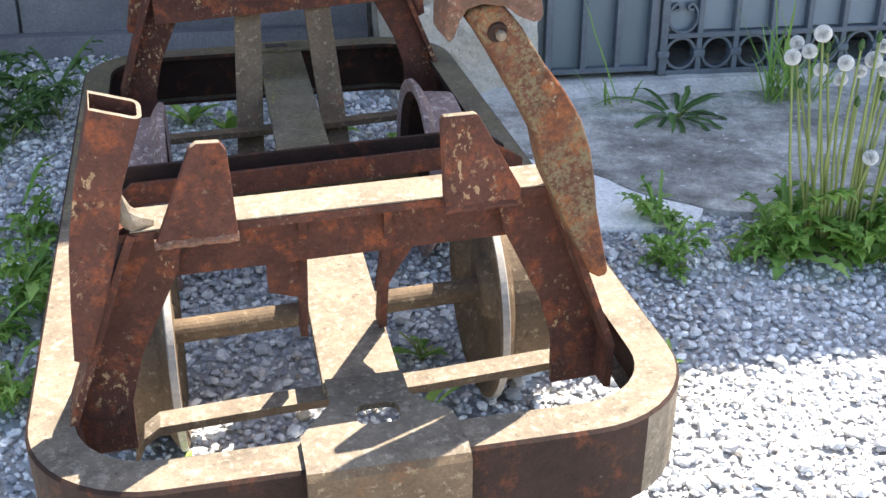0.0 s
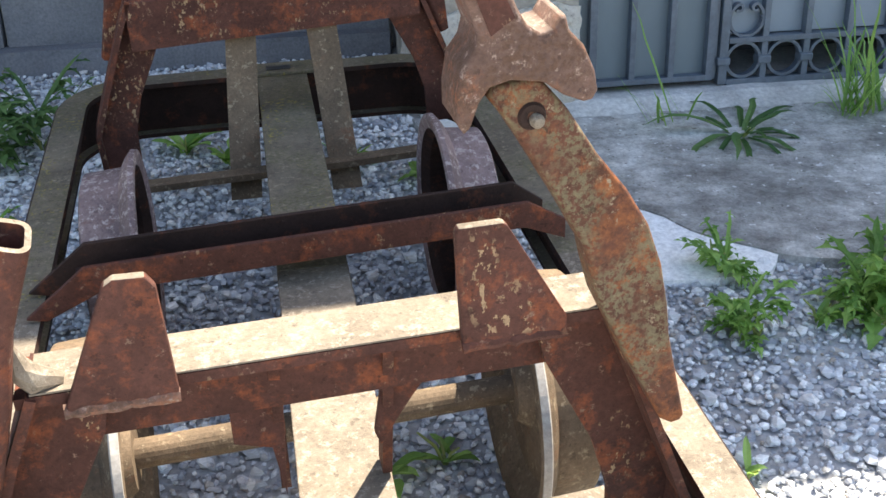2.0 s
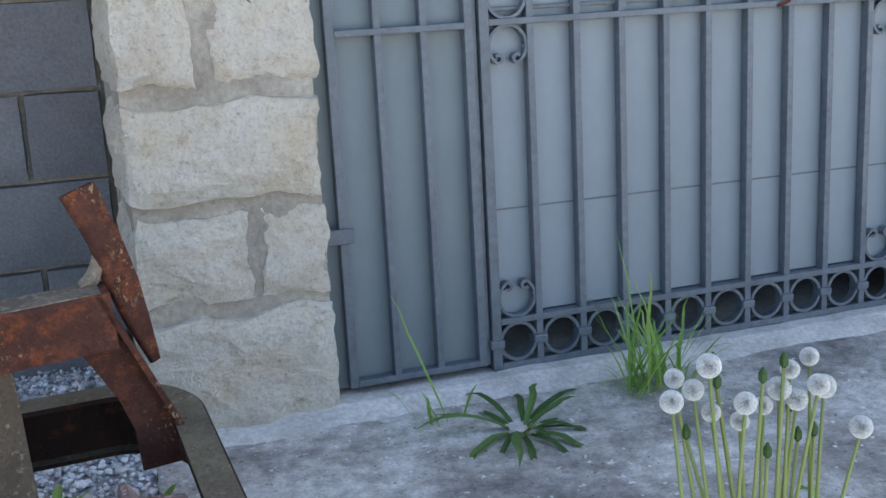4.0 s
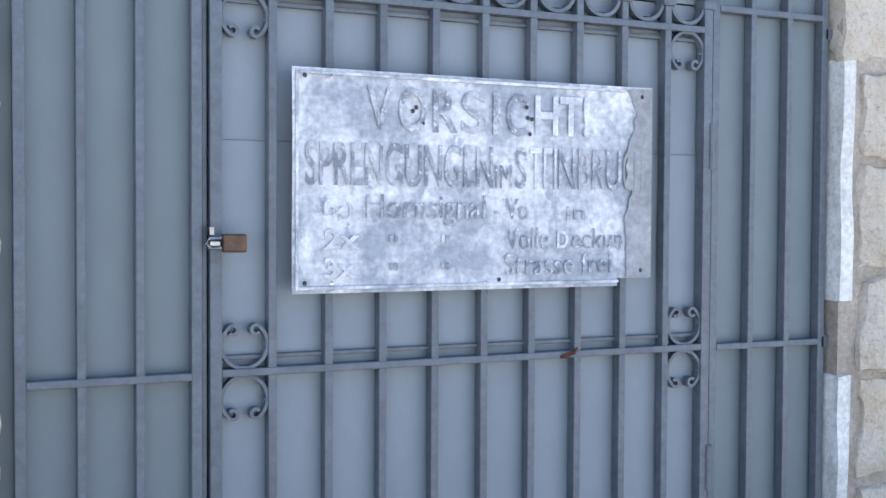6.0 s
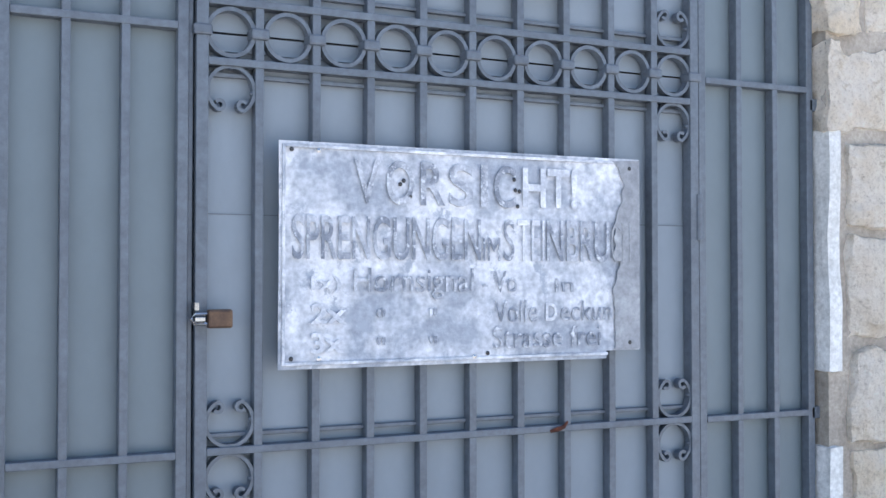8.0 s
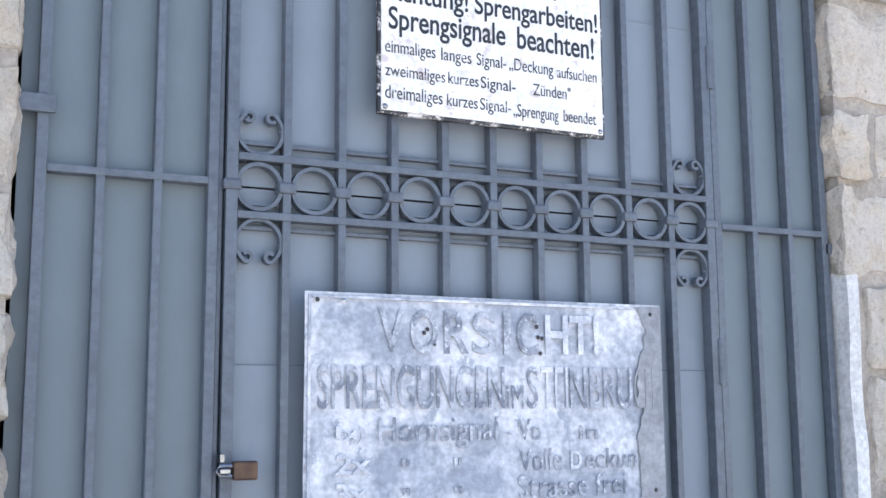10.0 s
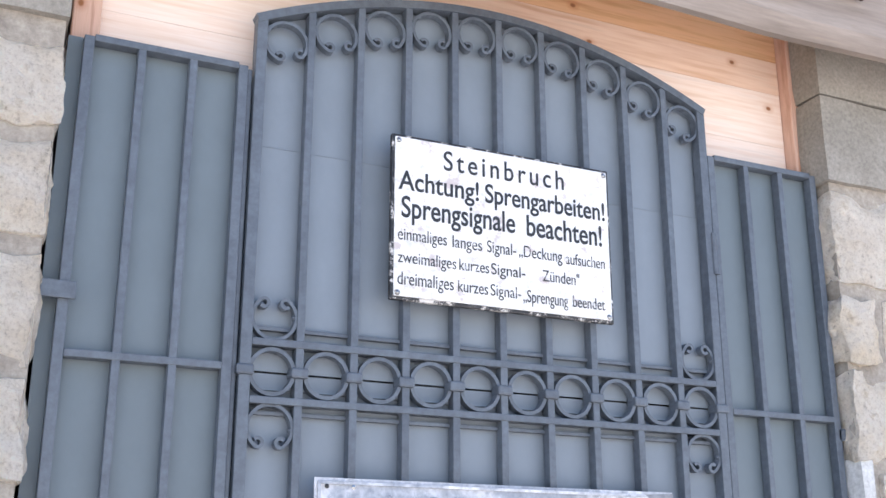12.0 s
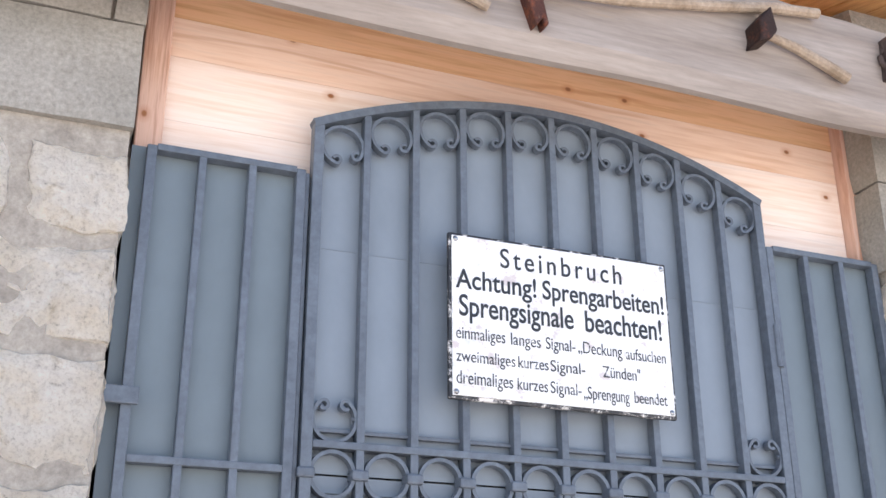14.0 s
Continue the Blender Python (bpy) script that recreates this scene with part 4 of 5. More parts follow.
def socket_tube(y0=-0.656, y1=-0.618, wall=0.0048):
    """A flattened tube with one rounded side, narrowing downwards, with an open top."""
    stations = [((-0.272, 0.652), (-0.221, 0.636)), ((-0.3, 0.56), (-0.25, 0.56)), ((-0.313, 0.5), (-0.262, 0.5)), ((-0.321, 0.43), (-0.282, 0.43)), ((-0.327, 0.362), (-0.311, 0.354))]

    def section(d, left, right):
        a, c = Vector((left[0], 0, left[1])), Vector((right[0], 0, right[1]))
        u, wide = (c - a).normalized(), (c - a).length
        r = min(0.0105, wide * 0.6)
        flat = [(0.25 * d, y1 - d), (0.25 * d, y0 + d)]
        flat += [(wide - r + (r - d) * math.sin(t), y0 + r - (r - d) * math.cos(t)) for t in (radians(q) for q in range(0, 91, 15))]
        flat += [(wide - r + (r - d) * math.cos(t), y1 - r + (r - d) * math.sin(t)) for t in (radians(q) for q in range(0, 91, 15))]
        return [a + u * min(max(p, 0), wide) + Vector((0, q, 0)) for p, q in flat]

    bm_ = bmesh.new()
    loops = [section(0, *s) for s in stations[::-1]] + [section(wall, *s) for s in stations[:4]]
    rise = 0.008
    rows = []
    for lp in loops:
        rows.append([bm_.verts.new(p + Vector((0, 0, rise * (p.y - y0) / (y1 - y0) if p.z > 0.6 else 0))) for p in lp])
    for a, c in zip(rows, rows[1:]):
        for i in range(len(a)):
            j = (i + 1) % len(a)
            bm_.faces.new((a[i], a[j], c[j], c[i]))
    bm_.faces.new(rows[0])
    bm_.faces.new(rows[-1])
    bmesh.ops.recalc_face_normals(bm_, faces=bm_.faces)
    return bm_


def saddle(m, far):
    pt = lambda name, bm_, mat_, label="", top=None, smooth=False: part(name, bm_, mat_, cart, label, m, smooth, top)
    # angle beam: flange on top, web on the inner side
    pt("saddle_beam", prism([(-0.636, 0.5), (-0.574, 0.5), (-0.57, 0.495), (-0.57, 0.412), (-0.58, 0.412), (-0.58, 0.49), (-0.636, 0.49)], -0.262, 0.25, axis="x"), RUST, "angle-iron saddle beam")
    pt("beam_top", box(-0.25, 0.24, -0.6355, -0.575, 0.5005, 0.5025, 0.0005), RUST_PALE, "dusty beam flange top")
    for s in (-1, 1):
        o = -0.006 if not far else 0.0
        face = [(s * 0.185 + o, 0.49), (s * 0.247 + o, 0.497), (s * 0.337 + o, 0.262), (s * 0.334 + o, 0.19), (s * 0.27 + o, 0.19), (s * 0.268 + o, 0.26), (s * 0.25 + o, 0.322), (s * 0.197 + o, 0.43)]
        pt("leg_web", prism(face, -0.601, -0.592, 0.001), RUST, "splayed leg plate")
        pt("leg_flange", ribbon([(s * 0.243 + o, 0.499), (s * 0.268 + o, 0.44), (s * 0.336 + o, 0.262), (s * 0.334 + o, 0.198)], 0.009, -0.64, -0.57), RUST)
        p = [(s * 0.216 + 0.0, 0.485), (s * 0.124, 0.485), (s * 0.128, 0.592), (s * 0.136, 0.602), (s * 0.168, 0.602), (s * 0.176, 0.594)]
        if far and s < 0:
            continue
        if far:
            p = [(x - 0.008, z) for x, z in p]
        elif s < 0:
            p = [(-0.225, 0.486), (-0.134, 0.486), (-0.139, 0.59), (-0.146, 0.601), (-0.17, 0.602), (-0.178, 0.597)]
        else:
            p = [(0.102, 0.489), (0.195, 0.491), (0.195, 0.506), (0.141, 0.602), (0.137, 0.605), (0.1, 0.605), (0.097, 0.6)]
        # pale top faces at the near end only: sunlight put into the colour
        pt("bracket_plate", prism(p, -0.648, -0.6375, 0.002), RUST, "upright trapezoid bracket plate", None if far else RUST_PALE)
        if not far:
            xs = [p[0][0] + (p[1][0] - p[0][0]) * k / 14 for k in range(15)]
            bead = [(x, -0.644 + 0.002 * noise.noise(Vector((x * 90, s, 0))), p[0][1] + 0.001 + 0.003 * noise.noise(Vector((x * 120, 3, s)))) for x in xs]
            pt("weld", tube(bead, [0.0062 + 0.0025 * noise.noise(Vector((x * 150, 1, s))) for x in xs], 7), DUSTY if s < 0 else RUST, "lumpy weld bead")
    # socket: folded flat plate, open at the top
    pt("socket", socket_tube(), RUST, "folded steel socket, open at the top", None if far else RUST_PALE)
    pt("weld", tube([(-0.256, -0.63, 0.545), (-0.255, -0.628, 0.525), (-0.245, -0.625, 0.51), (-0.225, -0.62, 0.503)], [0.004, 0.011, 0.013, 0.007], 8), RUST_PALE)
    # curved arm and latch
    arm = [(0.12, 0.719), (0.124, 0.728), (0.157, 0.732), (0.164, 0.727), (0.184, 0.703), (0.21, 0.662), (0.237, 0.627), (0.258, 0.592), (0.272, 0.553), (0.281, 0.51), (0.285, 0.478), (0.298, 0.423), (0.306, 0.389), (0.303, 0.383), (0.294, 0.381), (0.283, 0.388),
        (0.258, 0.438), (0.231, 0.494), (0.216, 0.527), (0.208, 0.556), (0.203, 0.578), (0.183, 0.616), (0.15, 0.674), (0.134, 0.7)]
    pt("arm", rounded_prism(arm, -0.664, -0.63, 0.005), RUST if far else RUST_LICHEN, "curved lichen-stained arm", None, True)
    at = m @ Matrix.Translation((0.158, -0.664, 0.698)) @ Matrix.Rotation(radians(-90), 4, "X")
    # no hole is cut: an offset dark disc paints its shaded crescent
    part("pivot_washer", lathe([(-0.0015, 0.004), (-0.0022, 0.0095), (0, 0.0115)], 20, "z"), RUST_DARK, cart, "dark disc painting the shaded pivot hole", m @ Matrix.Translation((0.1545, -0.664, 0.7015)) @ Matrix.Rotation(radians(-90), 4, "X"))
    part("pivot_bolt", lathe([(-0.009, 0.0001), (-0.008, 0.0038), (-0.005, 0.0055), (0, 0.006)], 16, "z"), RUST_PALE, cart, "worn pivot bolt", at)
    hook = [(0.06, 0.87), (0.062, 0.882), (0.07, 0.891), (0.09, 0.898), (0.1, 0.895), (0.106, 0.885), (0.118, 0.847), (0.13, 0.811), (0.14, 0.788), (0.147, 0.776), (0.157, 0.769), (0.166, 0.771), (0.171, 0.78), (0.176, 0.78), (0.179, 0.769), (0.191, 0.756), (0.2, 0.736), (0.203, 0.72), (0.199, 0.713),
        (0.192, 0.712), (0.176, 0.719), (0.16, 0.731), (0.135, 0.735), (0.119, 0.731), (0.111, 0.72), (0.104, 0.701), (0.099, 0.697), (0.094, 0.705), (0.094, 0.725), (0.098, 0.748), (0.107, 0.76), (0.11, 0.772), (0.103, 0.792), (0.093, 0.82), (0.076, 0.848)]
    # near hook's upward faces are lightened to paint the sun on them
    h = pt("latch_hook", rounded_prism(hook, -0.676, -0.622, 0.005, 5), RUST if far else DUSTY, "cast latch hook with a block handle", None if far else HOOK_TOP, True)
    return h


def about(x, y, z, turn):
    return Matrix.Translation((x, y, z)) @ turn @ Matrix.Translation((-x, -y, -z))


NEAR = about(0.05, -0.62, 0.4, Matrix.Rotation(radians(2.6), 4, "Z"))
FAR = about(0.25, 0.6, 0.45, Matrix.Rotation(radians(4.0), 4, "Z") @ Matrix.Rotation(radians(-1.6), 4, "Y")) @ Matrix.Translation((0.012, -0.03, 0)) @ Matrix.Rotation(math.pi, 4, "Z")
for m_, far in ((NEAR, False), (FAR, True)):
    hook_ = saddle(m_, far)
    part("inset_panel", prism([(0.095, 0.829), (0.114, 0.835), (0.1265, 0.806), (0.137, 0.783), (0.119, 0.771), (0.108, 0.8)], -0.6768, -0.675, 0.0), RUST, hook_, "red-brown sunken panel", m_)

# gussets below the near beam, long straps below the far one
part("gusset", prism([(-0.102, 0.43), (-0.05, 0.43), (-0.057, 0.29), (-0.066, 0.35), (-0.101, 0.36)], -0.565, -0.556, 0.001), RUST, cart)
part("gusset", prism([(0.045, 0.43), (0.096, 0.43), (0.084, 0.408), (0.07, 0.388), (0.056, 0.366), (0.038, 0.335), (0.032, 0.35)], -0.565, -0.556, 0.001), RUST, cart)
for a in (-0.057, 0.046):
    part("gusset", prism([(-0.6, 0.488), (-0.577, 0.488), (-0.5, 0.27), (-0.53, 0.27)], a - 0.005, a + 0.005, axis="x"), RUST, cart)
for a0, a1, c0, c1 in ((-0.072, -0.018, -0.094, -0.04), (0.072, 0.126, 0.087, 0.139)):
    bm = bmesh.new()
    vs = [bm.verts.new(p) for p in ((a0, 0.54, 0.41), (a1, 0.54, 0.41), (c1, 0.395, 0.15), (c0, 0.395, 0.15), (a0, 0.552, 0.405), (a1, 0.552, 0.405), (c1, 0.407, 0.144), (c0, 0.407, 0.144))]
    for f in ((0, 1, 2, 3), (7, 6, 5, 4), (0, 4, 5, 1), (1, 5, 6, 2), (2, 6, 7, 3), (3, 7, 4, 0)):
        bm.faces.new([vs[i] for i in f])
    part("hanger_strap", bm, RUST_BROWN, cart, "slanting flat hanger strap")
# tie bars and axles


def tie_bar(pts, wide, thick):
    bm_ = bmesh.new()
    rows = [[bm_.verts.new(q) for q in ((x, y - wide / 2, z), (x, y + wide / 2, z), (x, y + wide / 2, z - thick), (x, y - wide / 2, z - thick))] for x, y, z in pts]
    for a, c in zip(rows, rows[1:]):
        for k in range(4):
            bm_.faces.new((a[k], a[(k + 1) % 4], c[(k + 1) % 4], c[k]))
    bm_.faces.new(rows[0])
    bm_.faces.new(rows[-1][::-1])
    return bm_


# near bar: sun on its upper face painted with the pale steel
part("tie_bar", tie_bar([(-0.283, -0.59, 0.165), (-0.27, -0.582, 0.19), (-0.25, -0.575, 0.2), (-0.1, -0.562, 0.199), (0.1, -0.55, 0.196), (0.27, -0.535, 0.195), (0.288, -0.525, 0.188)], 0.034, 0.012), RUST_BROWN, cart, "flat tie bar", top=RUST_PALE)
part("tie_bar", tie_bar([(-0.3, 0.4, 0.196), (-0.08, 0.402, 0.2), (0.12, 0.415, 0.2), (0.3, 0.435, 0.2)], 0.03, 0.012), RUST_BROWN, cart, "flat tie bar")
for v in (-0.285, 0.205):
    part("axle", tube([(-0.31, v - 0.018, 0.16), (0.31, v + 0.018, 0.16)], 0.0185, 20), RUST_BROWN, cart)
    for s in (-1, 1):
        prof = [(0.225, 0.018), (0.225, 0.042), (0.282, 0.05), (0.29, 0.134), (0.238, 0.14), (0.224, 0.152), (0.219, 0.168), (0.221, 0.176), (0.229, 0.177), (0.238, 0.166), (0.246, 0.151), (0.302, 0.146), (0.306, 0.138), (0.3, 0.06), (0.308, 0.05), (0.308, 0.018)]
        if v < 0:
            prof[2:5] = [(0.243, 0.055), (0.246, 0.125), (0.24, 0.133)]
        at = Matrix.Translation((0.006, v + s * 0.015, 0.16))
        wheel = part("wheel", lathe([(s * (u + 0.012), r) for u, r in prof[5:]], 56), RUST_PINK if v > 0 else RUST_BROWN, cart, "flanged cast wheel", at)
        if v < 0:
            # thin bright band that paints the sunlit glint of the flange tip
            part("flange_edge", lathe([(s * (u + 0.012), r) for u, r in ((0.2203, 0.1745), (0.2207, 0.1767), (0.2295, 0.1777), (0.2315, 0.1753))], 56), FLANGE_GLINT, wheel, "bright steel flange edge, sun glint painted on", at)
        # far wheels: shade inside the hollow painted with the dark steel
        part("wheel_web", lathe([(s * (u + 0.012), r) for u, r in prof[:6]], 56), RUST_DARK if v > 0 else RUST_BROWN, wheel, "hollow inner side, shade painted dark on far wheels", at)
# cross channel, open upwards, with pointed ends
TURN = Matrix.Rotation(radians(4.2), 4, "Z")
for y0, y1, x1 in ((-0.116, -0.108, 0.36), (-0.05, -0.042, 0.35)):
    o = [(-0.365, 0.272), (-0.285, 0.334), (0.305, 0.334), (x1, 0.3), (x1, 0.27), (0.3, 0.296), (-0.27, 0.296), (-0.34, 0.266)]
    # near side plain rust; far side and floor in the darker steel
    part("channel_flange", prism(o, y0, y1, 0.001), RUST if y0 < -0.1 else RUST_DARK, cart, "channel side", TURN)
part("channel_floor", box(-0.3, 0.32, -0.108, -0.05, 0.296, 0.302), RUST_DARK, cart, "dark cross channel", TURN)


# ---- gravel ----
def gravel():
    rnd = np.random.RandomState(4)
    t = (1 + 5 ** 0.5) / 2
    base = np.array([(-1, t, 0), (1, t, 0), (-1, -t, 0), (1, -t, 0), (0, -1, t), (0, 1, t), (0, -1, -t), (0, 1, -t), (t, 0, -1), (t, 0, 1), (-t, 0, -1), (-t, 0, 1)], float)
    base /= np.linalg.norm(base[0])
    tri = np.array([(0, 11, 5), (0, 5, 1), (0, 1, 7), (0, 7, 10), (0, 10, 11), (1, 5, 9), (5, 11, 4), (11, 10, 2), (10, 7, 6), (7, 1, 8), (3, 9, 4), (3, 4, 2), (3, 2, 6), (3, 6, 8), (3, 8, 9), (4, 9, 5), (2, 4, 11), (6, 2, 10), (8, 6, 7), (9, 8, 1)])
    pts = []
    step = 0.0118
    for y in np.arange(-1.98, 0.48, step):
        for x in np.arange(-2.3, 0.62, step):
            px, py = x + rnd.uniform(-1, 1) * step * 0.6, y + rnd.uniform(-1, 1) * step * 0.6
            edge = np.interp(px, [p[0] for p in APRON_EDGE], [p[1] for p in APRON_EDGE], left=0.5)
            if px > -0.6 and py > edge - 0.0:
                if py > edge + 0.05 or rnd.rand() < 0.7:
                    if rnd.rand() > 0.012:
                        continue
            if px > -0.78 and py > -0.12:
                continue
            if -0.62 < px < -0.25 and py > -0.84 and rnd.rand() > 0.04:
                continue
            pts.append((px, py))
    pts = np.array(pts)
    k = len(pts)
    size = rnd.lognormal(np.log(0.0057), 0.36, k).clip(0.0035, 0.02)
    v = base[None] * (1 + rnd.uniform(-0.32, 0.25, (k, 12, 1)))
    v *= rnd.uniform(0.65, 1.25, (k, 1, 3))
    a = rnd.uniform(0, 2 * np.pi, k)
    b_ = rnd.uniform(-0.5, 0.5, k)
    ca, sa, cb, sb = np.cos(a), np.sin(a), np.cos(b_), np.sin(b_)
    x, y, z = v[..., 0], v[..., 1], v[..., 2] * 0.75
    y, z = y * cb[:, None] - z * sb[:, None], y * sb[:, None] + z * cb[:, None]
    x, y = x * ca[:, None] - y * sa[:, None], x * sa[:, None] + y * ca[:, None]
    v = np.stack([x, y, z], -1) * size[:, None, None]
    v[..., 0] += pts[:, 0, None]
    v[..., 1] += pts[:, 1, None]
    v[..., 2] += (0.1 + 0.085 * pts[:, 1] - 0.008 + rnd.uniform(-0.003, 0.007, k))[:, None] + size[:, None] * 0.35
    faces = (tri[None] + 12 * np.arange(k)[:, None, None]).reshape(-1, 3)
    me = bpy.data.meshes.new("gravel")
    me.from_pydata(v.reshape(-1, 3), [], faces.tolist())
    me.materials.append(GRAVEL)
    tagged(new("gravel", me), "loose grey and white crushed stone gravel", "gravel", kind="stuff")


gravel()


# ---- plants ----
def leaf_strip(bm, base, dir_, length, width, droop=0.5, teeth=0, up=0.6, seed=0):
    """A leaf as a bent strip; teeth: lobes along each side, as on dandelion leaves."""
    rnd = random.Random(seed)
    d = Vector((math.cos(dir_), math.sin(dir_), 0))
    s = Vector((-d.y, d.x, 0))
    n_ = 4 * teeth if teeth else 6
    rows = []
    for i in range(n_ + 1):
        t = i / n_
        w = width * (math.sin(math.pi * min(1, t * 0.85 + 0.12)) ** 0.8) * (1.0 if not teeth else (0.45 + 0.75 * (1 - (i % 4) / 3) if i < n_ - 1 else 0.5))
        if i == n_:
            w = 0.0008
        c = Vector(base) + d * (length * t * (1 - 0.25 * droop * t)) + Vector((0, 0, length * (up * t - droop * t * t)))
        c += s * rnd.uniform(-0.04, 0.04) * length * t
        rows.append([bm.verts.new(c + s * w / 2 + Vector((0, 0, w * 0.18))), bm.verts.new(c), bm.verts.new(c - s * w / 2 + Vector((0, 0, w * 0.18)))])
    for a, c in zip(rows, rows[1:]):
        bm.faces.new((a[0], a[1], c[1], c[0]))
        bm.faces.new((a[1], a[2], c[2], c[1]))


def rosette(bm, x, y, count, length, width, teeth, seed, up=0.6, droop=0.5, z=None):
    rnd = random.Random(seed)
    for k in range(count):
        a = 2 * math.pi * (k + rnd.uniform(-0.3, 0.3)) / count * 2.4
        leaf_strip(bm, (x + rnd.uniform(-0.01, 0.01), y + rnd.uniform(-0.01, 0.01), (ground_z(y) if z is None else z)), a, length * rnd.uniform(0.6, 1.15), width * rnd.uniform(0.7, 1.2), droop * rnd.uniform(0.6, 1.3), teeth, up * rnd.uniform(0.5, 1.5), rnd.random())


def frond(bm, base, dir_, length, up, droop, seed):
    """A deeply lobed leaf: a midrib with a few uneven paired lobes."""
    rnd = random.Random(seed)
    d = Vector((math.cos(dir_), math.sin(dir_), 0))
    k = rnd.choice((3, 4, 4, 5))
    for i in range(1, k + 1):
        t = i / k
        c = Vector(base) + d * (length * t * (1 - 0.2 * droop * t)) + Vector((0, 0, length * (up * t - droop * t * t)))
        size = length * rnd.uniform(0.3, 0.5) * math.sin(math.pi * (0.2 + 0.6 * t)) + 0.004
        for s_ in (-1, 1):
            leaf_strip(bm, c, dir_ + s_ * rnd.uniform(0.4, 1.1), size * rnd.uniform(0.6, 1.2), size * rnd.uniform(0.35, 0.6), rnd.uniform(0.2, 0.8), 2 if size > 0.02 else 0, rnd.uniform(0.0, 0.7), rnd.random())
    leaf_strip(bm, Vector(base), dir_, length * 1.15, length * 0.14, droop, 0, up, seed)


def feathery(bm, x, y, height, spread, stems, seed):
    """A leafy weed: fronds that rise and bend outwards from stems of unequal height."""
    rnd = random.Random(seed)
    for s_ in range(stems):
        a, lean = rnd.uniform(0, 6.28), rnd.uniform(0.0, 0.8) * spread
        h = height * rnd.uniform(0.15, 0.75)
        for q in range(4):
            t = (q + rnd.random()) / 4
            c = (x + math.cos(a) * lean * t, y + math.sin(a) * lean * t, ground_z(y) + h * t)
            frond(bm, c, a + rnd.uniform(-1.9, 1.9), height * rnd.uniform(0.35, 0.7) + 0.01, rnd.uniform(0.4, 1.5), rnd.uniform(0.3, 0.9), rnd.random())


def weed(x, y, label, name, builder, mat_=None):
    w = thing(name, label, "plant", Matrix.Identity(4), group="sprouts in the gravel" if name == "sprout" else "weeds in the gravel" if name == "weed" else "")
    bm_ = bmesh.new()
    builder(bm_)
    part("leaves", bm_, mat_ or LEAF, w)
    rnd = random.Random(x * 31 + y)
    for k in range(3):
        a, h = rnd.uniform(0, 6.28), rnd.uniform(0.02, 0.05)
        part("stem", tube([(x, y, ground_z(y) - 0.012), (x + 0.3 * h * math.cos(a), y + 0.3 * h * math.sin(a), ground_z(y) + h * 0.5), (x + 0.8 * h * math.cos(a), y + 0.8 * h * math.sin(a), ground_z(y) + h)], [0.003, 0.0025, 0.0015], 6), STALK, w)
    return w


# dandelion clump gone to seed
def dandelion():
    x, y = -0.01, -1.0
    w = weed(x, y, "dandelion clump with toothed leaves, tall pale stalks and white seed heads", "dandelion", lambda bm_: [(feathery(bm_, x + dx, y + dy, 0.12, 0.1, 2, 7 + i), rosette(bm_, x + dx, y + dy, 8, 0.15, 0.045, 4, 70 + i, 0.75, 0.75)) for i, (dx, dy) in enumerate(((0.02, 0.02), (0.09, 0.03), (-0.06, -0.01), (0.17, -0.02), (0.05, -0.06), (-0.12, -0.03)))])
    heads = DANDELIONS
    rnd = random.Random(9)
    for hx, hz, fluffy in heads:
        hy = y + rnd.uniform(-0.04, 0.04)
        bx, by = x + 0.02 + (hx - x - 0.02) * rnd.uniform(0.35, 0.8), y + rnd.uniform(-0.02, 0.02)
        mid = ((bx + hx) / 2 + rnd.uniform(-0.012, 0.012), (by + hy) / 2, (ground_z(y) + hz) / 2)
        st = part("stalk", tube([(bx, by, ground_z(y)), mid, (hx, hy, hz)], [0.0034, 0.003, 0.0024], 6), STALK, w, smooth=True)
        if fluffy:
            bm_ = bmesh.new()
            r = rnd.uniform(0.0125, 0.017)
            for k in range(190):
                z_ = 1 - 2 * (k + 0.5) / 190
                a = k * 2.39996
                d = Vector((math.sqrt(1 - z_ * z_) * math.cos(a), math.sqrt(1 - z_ * z_) * math.sin(a), z_))
                if z_ < -0.85:
                    continue
                t1 = d.orthogonal().normalized()
                t2 = d.cross(t1)
                c = Vector((hx, hy, hz + 0.006)) + d * r
                q = [bm_.verts.new(c + 0.0034 * (math.cos(1.257 * j) * t1 + math.sin(1.257 * j) * t2)) for j in range(5)]
                o = bm_.verts.new(c - d * r * 0.62)
                for j in range(5):
                    bm_.faces.new((q[j], q[(j + 1) % 5], o))
            bmesh.ops.create_icosphere(bm_, subdivisions=2, radius=r * 0.42, matrix=Matrix.Translation((hx, hy, hz + 0.006)))
            part("seed_head", bm_, FLUFF, st, "round white seed head")
        else:
            part("bud", lathe([(-0.004, 0.0005), (0.002, 0.006), (0.012, 0.006), (0.02, 0.0015)], 8, "z"), LEAF_DARK, st, "closed bud", Matrix.Translation((hx, hy, hz)))


DANDELIONS = [(-0.08, 0.43, 0), (-0.06, 0.41, 1), (-0.12, 0.36, 0), (0.035, 0.43, 1), (0.08, 0.33, 0), (-0.153, 0.418, 1), (-0.133, 0.438, 1), (-0.102, 0.462, 1), (-0.031, 0.44, 0), (-0.046, 0.37, 1), (0.0, 0.38, 1), (0.023, 0.402, 1), (0.045, 0.385, 1), (0.065, 0.41, 1), (0.101, 0.39, 1), (0.028, 0.216, 1), (0.13, 0.34, 1), (-0.02, 0.33, 0), (0.05, 0.33, 0), (0.11, 0.2, 1), (-0.09, 0.39, 1), (-0.07, 0.45, 0), (-0.115, 0.425, 1), (0.012, 0.45, 0), (0.06, 0.36, 0), (0.09, 0.43, 1)]
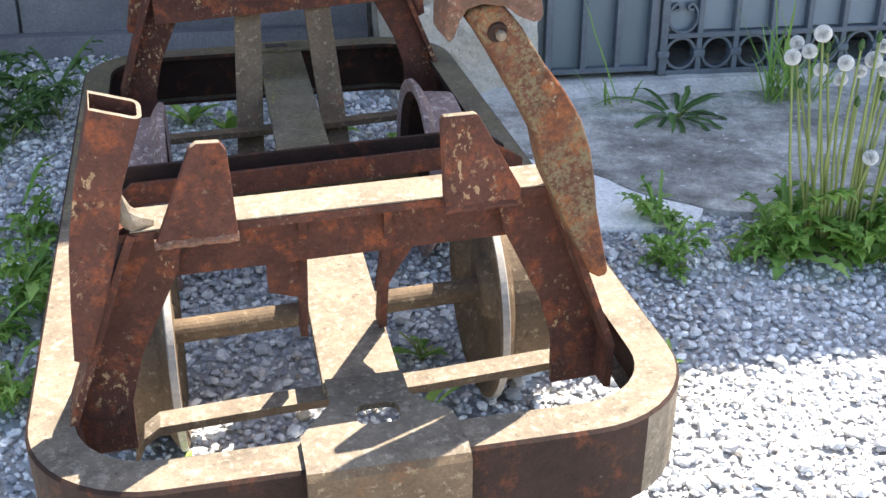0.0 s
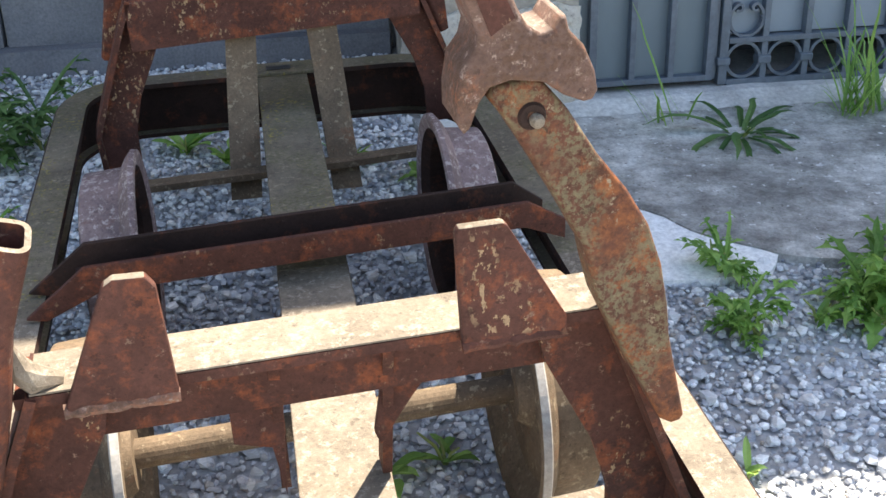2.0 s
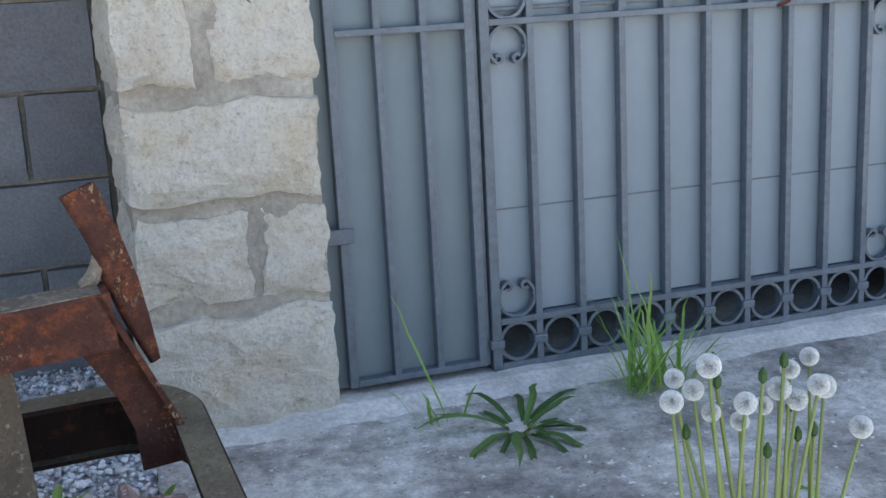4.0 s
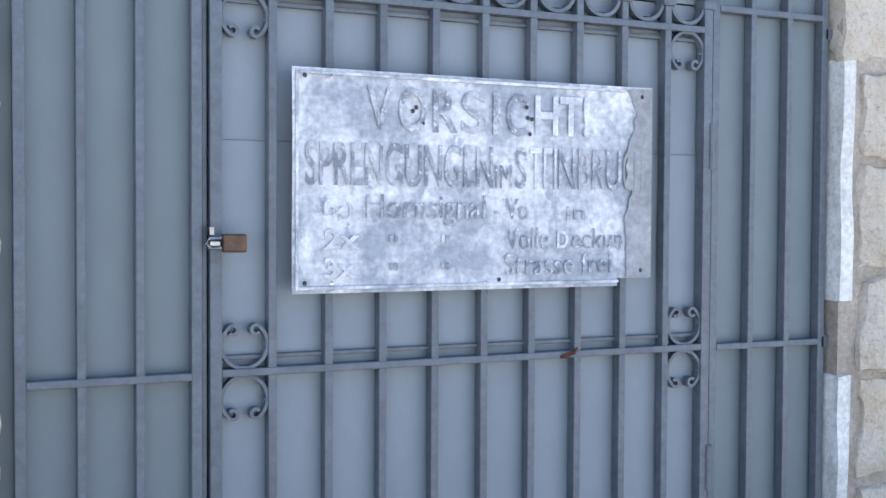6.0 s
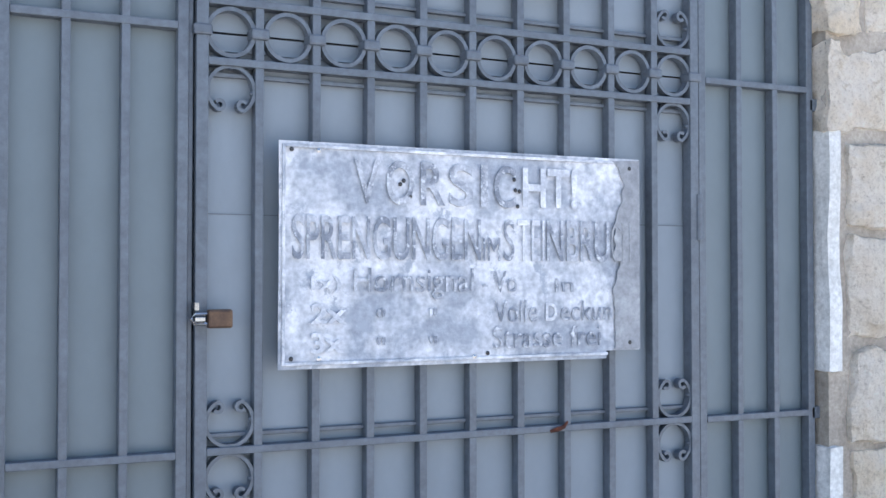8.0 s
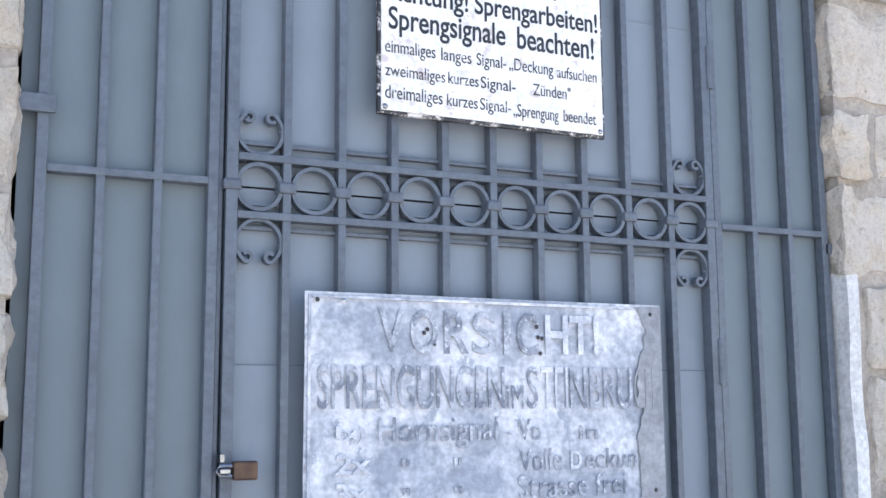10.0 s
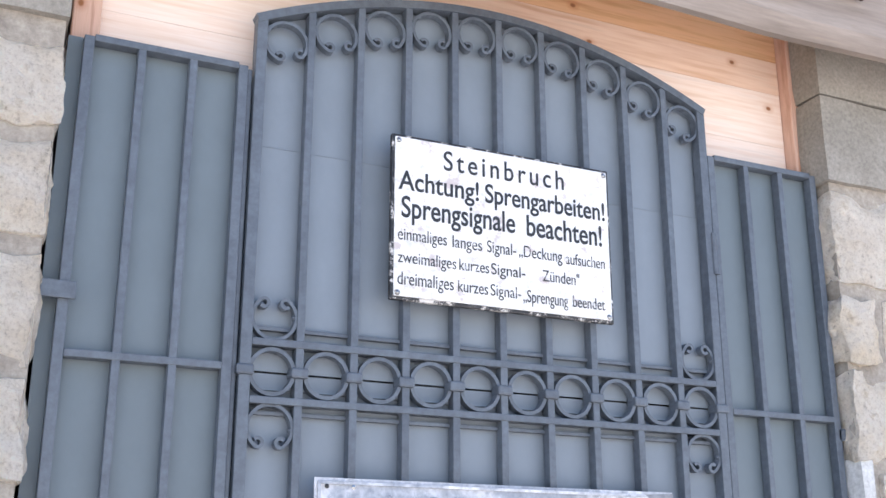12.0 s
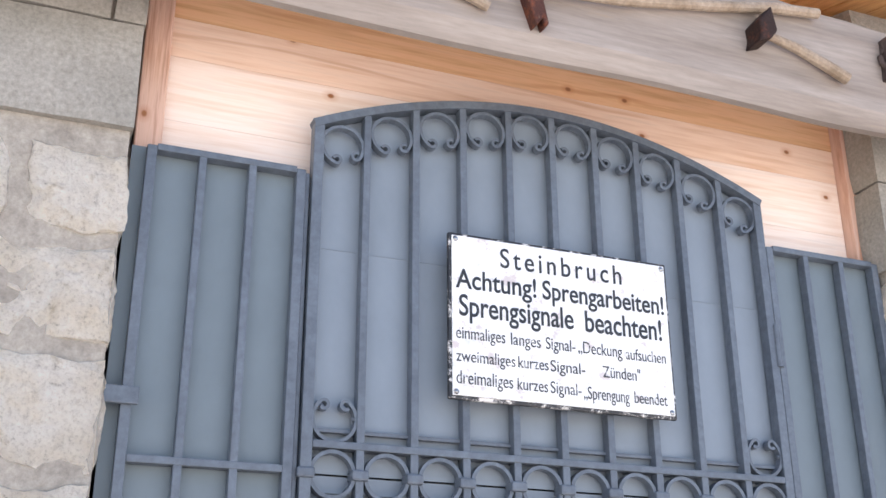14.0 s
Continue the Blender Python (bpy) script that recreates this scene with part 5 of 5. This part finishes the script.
dandelion()
weed(-0.33, -0.8, "small feathery green weed in the gravel", "weed", lambda b_: feathery(b_, -0.33, -0.84, 0.1, 0.015, 4, 2))
weed(-0.34, -1.03, "low feathery green weed in the gravel", "weed", lambda b_: feathery(b_, -0.36, -1.03, 0.085, 0.05, 7, 3))
weed(-0.06, -0.28, "dull green strap-leaved weed growing by the threshold", "weed", lambda b_: rosette(b_, -0.06, -0.26, 26, 0.22, 0.019, 0, 12, 0.5, 0.55), LEAF_MID)
weed(-0.12, -1.05, "broad toothed green weed beside the dandelion", "weed", lambda b_: (feathery(b_, -0.13, -1.01, 0.09, 0.05, 5, 15), feathery(b_, -0.1, -0.98, 0.16, 0.04, 4, 6)))
weed(0.12, -1.08, "low green weed at the paving edge", "weed", lambda b_: (feathery(b_, 0.14, -1.06, 0.14, 0.1, 7, 19), feathery(b_, 0.2, -1.0, 0.12, 0.12, 7, 16)))


def grass(b_, x, y, count, height, seed):
    rnd = random.Random(seed)
    for k in range(count):
        leaf_strip(b_, (x + rnd.uniform(-0.07, 0.07), y + rnd.uniform(-0.03, 0.03), ground_z(y)), rnd.uniform(0, 6.28), height * rnd.uniform(0.35, 1.0), rnd.uniform(0.004, 0.008), 0.9 * rnd.uniform(0.3, 1.2), 0, rnd.uniform(1.2, 2.6), rnd.random())


weed(0.28, -0.2, "tall grass tuft growing by the threshold", "grass_tuft", lambda b_: grass(b_, 0.28, -0.2, 70, 0.19, 1))
weed(-0.2, -0.16, "thin grass blades at the threshold", "grass_tuft", lambda b_: grass(b_, -0.22, -0.2, 7, 0.15, 2))
weed(1.62, -0.18, "leafy green plant at the foot of the stone wall", "weed", lambda b_: [rosette(b_, 1.6 + 0.05 * i, -0.18, 12, 0.16, 0.07, 0, 30 + i, 1.6, 0.6, ground_z(0) + 0.06 * i) for i in range(6)])
for i, (x, y, h, sp, st) in enumerate(((-1.72, -0.2, 0.22, 0.15, 5), (-1.62, -0.05, 0.2, 0.12, 4), (-1.9, -0.05, 0.26, 0.16, 6), (-1.6, -0.95, 0.12, 0.12, 6), (-1.63, -1.1, 0.1, 0.12, 7), (-1.62, -0.72, 0.12, 0.08, 5), (-1.56, -1.28, 0.08, 0.1, 6), (-1.75, -1.2, 0.12, 0.12, 7))):
    weed(x, y, "feathery dark green weed clump in the gravel" if i < 3 else "feathery green weed clump in the gravel", "weed", lambda b_, x=x, y=y, h=h, sp=sp, st=st, i=i: feathery(b_, x, y, h, sp, st, 40 + i), LEAF_MID if i < 3 else LEAF)
for i, (x, y, cnt, ln) in enumerate(((-0.93, -1.42, 4, 0.07), (-0.99, -1.28, 5, 0.09), (-0.9, -1.25, 5, 0.06), (-1.3, -1.55, 9, 0.06), (-1.24, -1.57, 8, 0.05), (-0.5, -1.36, 4, 0.05), (-0.68, -1.72, 4, 0.06), (-0.6, -1.76, 4, 0.07), (-1.14, -1.5, 4, 0.04), (-0.22, -1.0, 3, 0.05), (-1.42, -1.74, 3, 0.07), (-0.95, -0.25, 8, 0.07), (-1.2, -0.2, 9, 0.08), (-0.8, -0.35, 9, 0.08), (-1.05, -0.1, 8, 0.09), (-1.3, -0.12, 8, 0.1))):
    weed(x, y, "small green sprout between the stones", "sprout", lambda b_, x=x, y=y, cnt=cnt, ln=ln, i=i: rosette(b_, x, y, cnt, ln, ln * 0.3, 0, 60 + i, 1.0, 0.5))

# ---- tools hung on the fascia ----
def tool(name, label, *bits):
    t_ = thing(name, label, "tool")
    for nm, bm_, mt in bits:
        part(nm, bm_, mt, t_)


tool("long_handle", "long bleached wooden tool handle lying along the weathered slab", ("handle", tube([(0.36, -0.243, 2.638), (0.6, -0.243, 2.665), (0.86, -0.243, 2.715), (1.02, -0.243, 2.75), (1.14, -0.243, 2.765)], [0.011, 0.012, 0.013, 0.014, 0.013], 10), DRYWOOD))
tool("iron_wedge", "pointed rusty iron wedge hanging on the slab", ("blade", prism([(0.335, 2.7), (0.385, 2.7), (0.412, 2.555), (0.402, 2.545), (0.398, 2.566), (0.382, 2.545)], -0.254, -0.222, 0.003), RUST))
tool("hammer", "old quarry hammer with rusty head and bleached handle", ("head", prism([(0.935, 2.68), (0.975, 2.725), (0.985, 2.66), (0.965, 2.635), (0.93, 2.622), (0.938, 2.65)], -0.28, -0.222, 0.005), RUST_DARK), ("handle", tube([(0.975, -0.245, 2.668), (1.06, -0.245, 2.65), (1.14, -0.245, 2.622), (1.2, -0.245, 2.598)], [0.01, 0.012, 0.014, 0.015], 10), DRYWOOD))
tool("stick", "short bleached wooden handle on the slab", ("handle", tube([(0.08, -0.24, 2.63), (0.18, -0.24, 2.61), (0.28, -0.24, 2.572)], [0.012, 0.014, 0.012], 10), DRYWOOD))
tool("iron_hook", "coiled dark iron hook on the slab", ("hook", merge(tube([(1.37 + 0.05 * math.cos(a * 0.5), -0.238, 2.685 + 0.035 * math.sin(a * 0.5)) for a in range(11)], 0.007, 8), tube([(1.335, -0.24, 2.73), (1.345, -0.24, 2.65), (1.42, -0.24, 2.63)], 0.008, 8), box(1.33, 1.36, -0.258, -0.22, 2.63, 2.74, 0.003)), IRON))
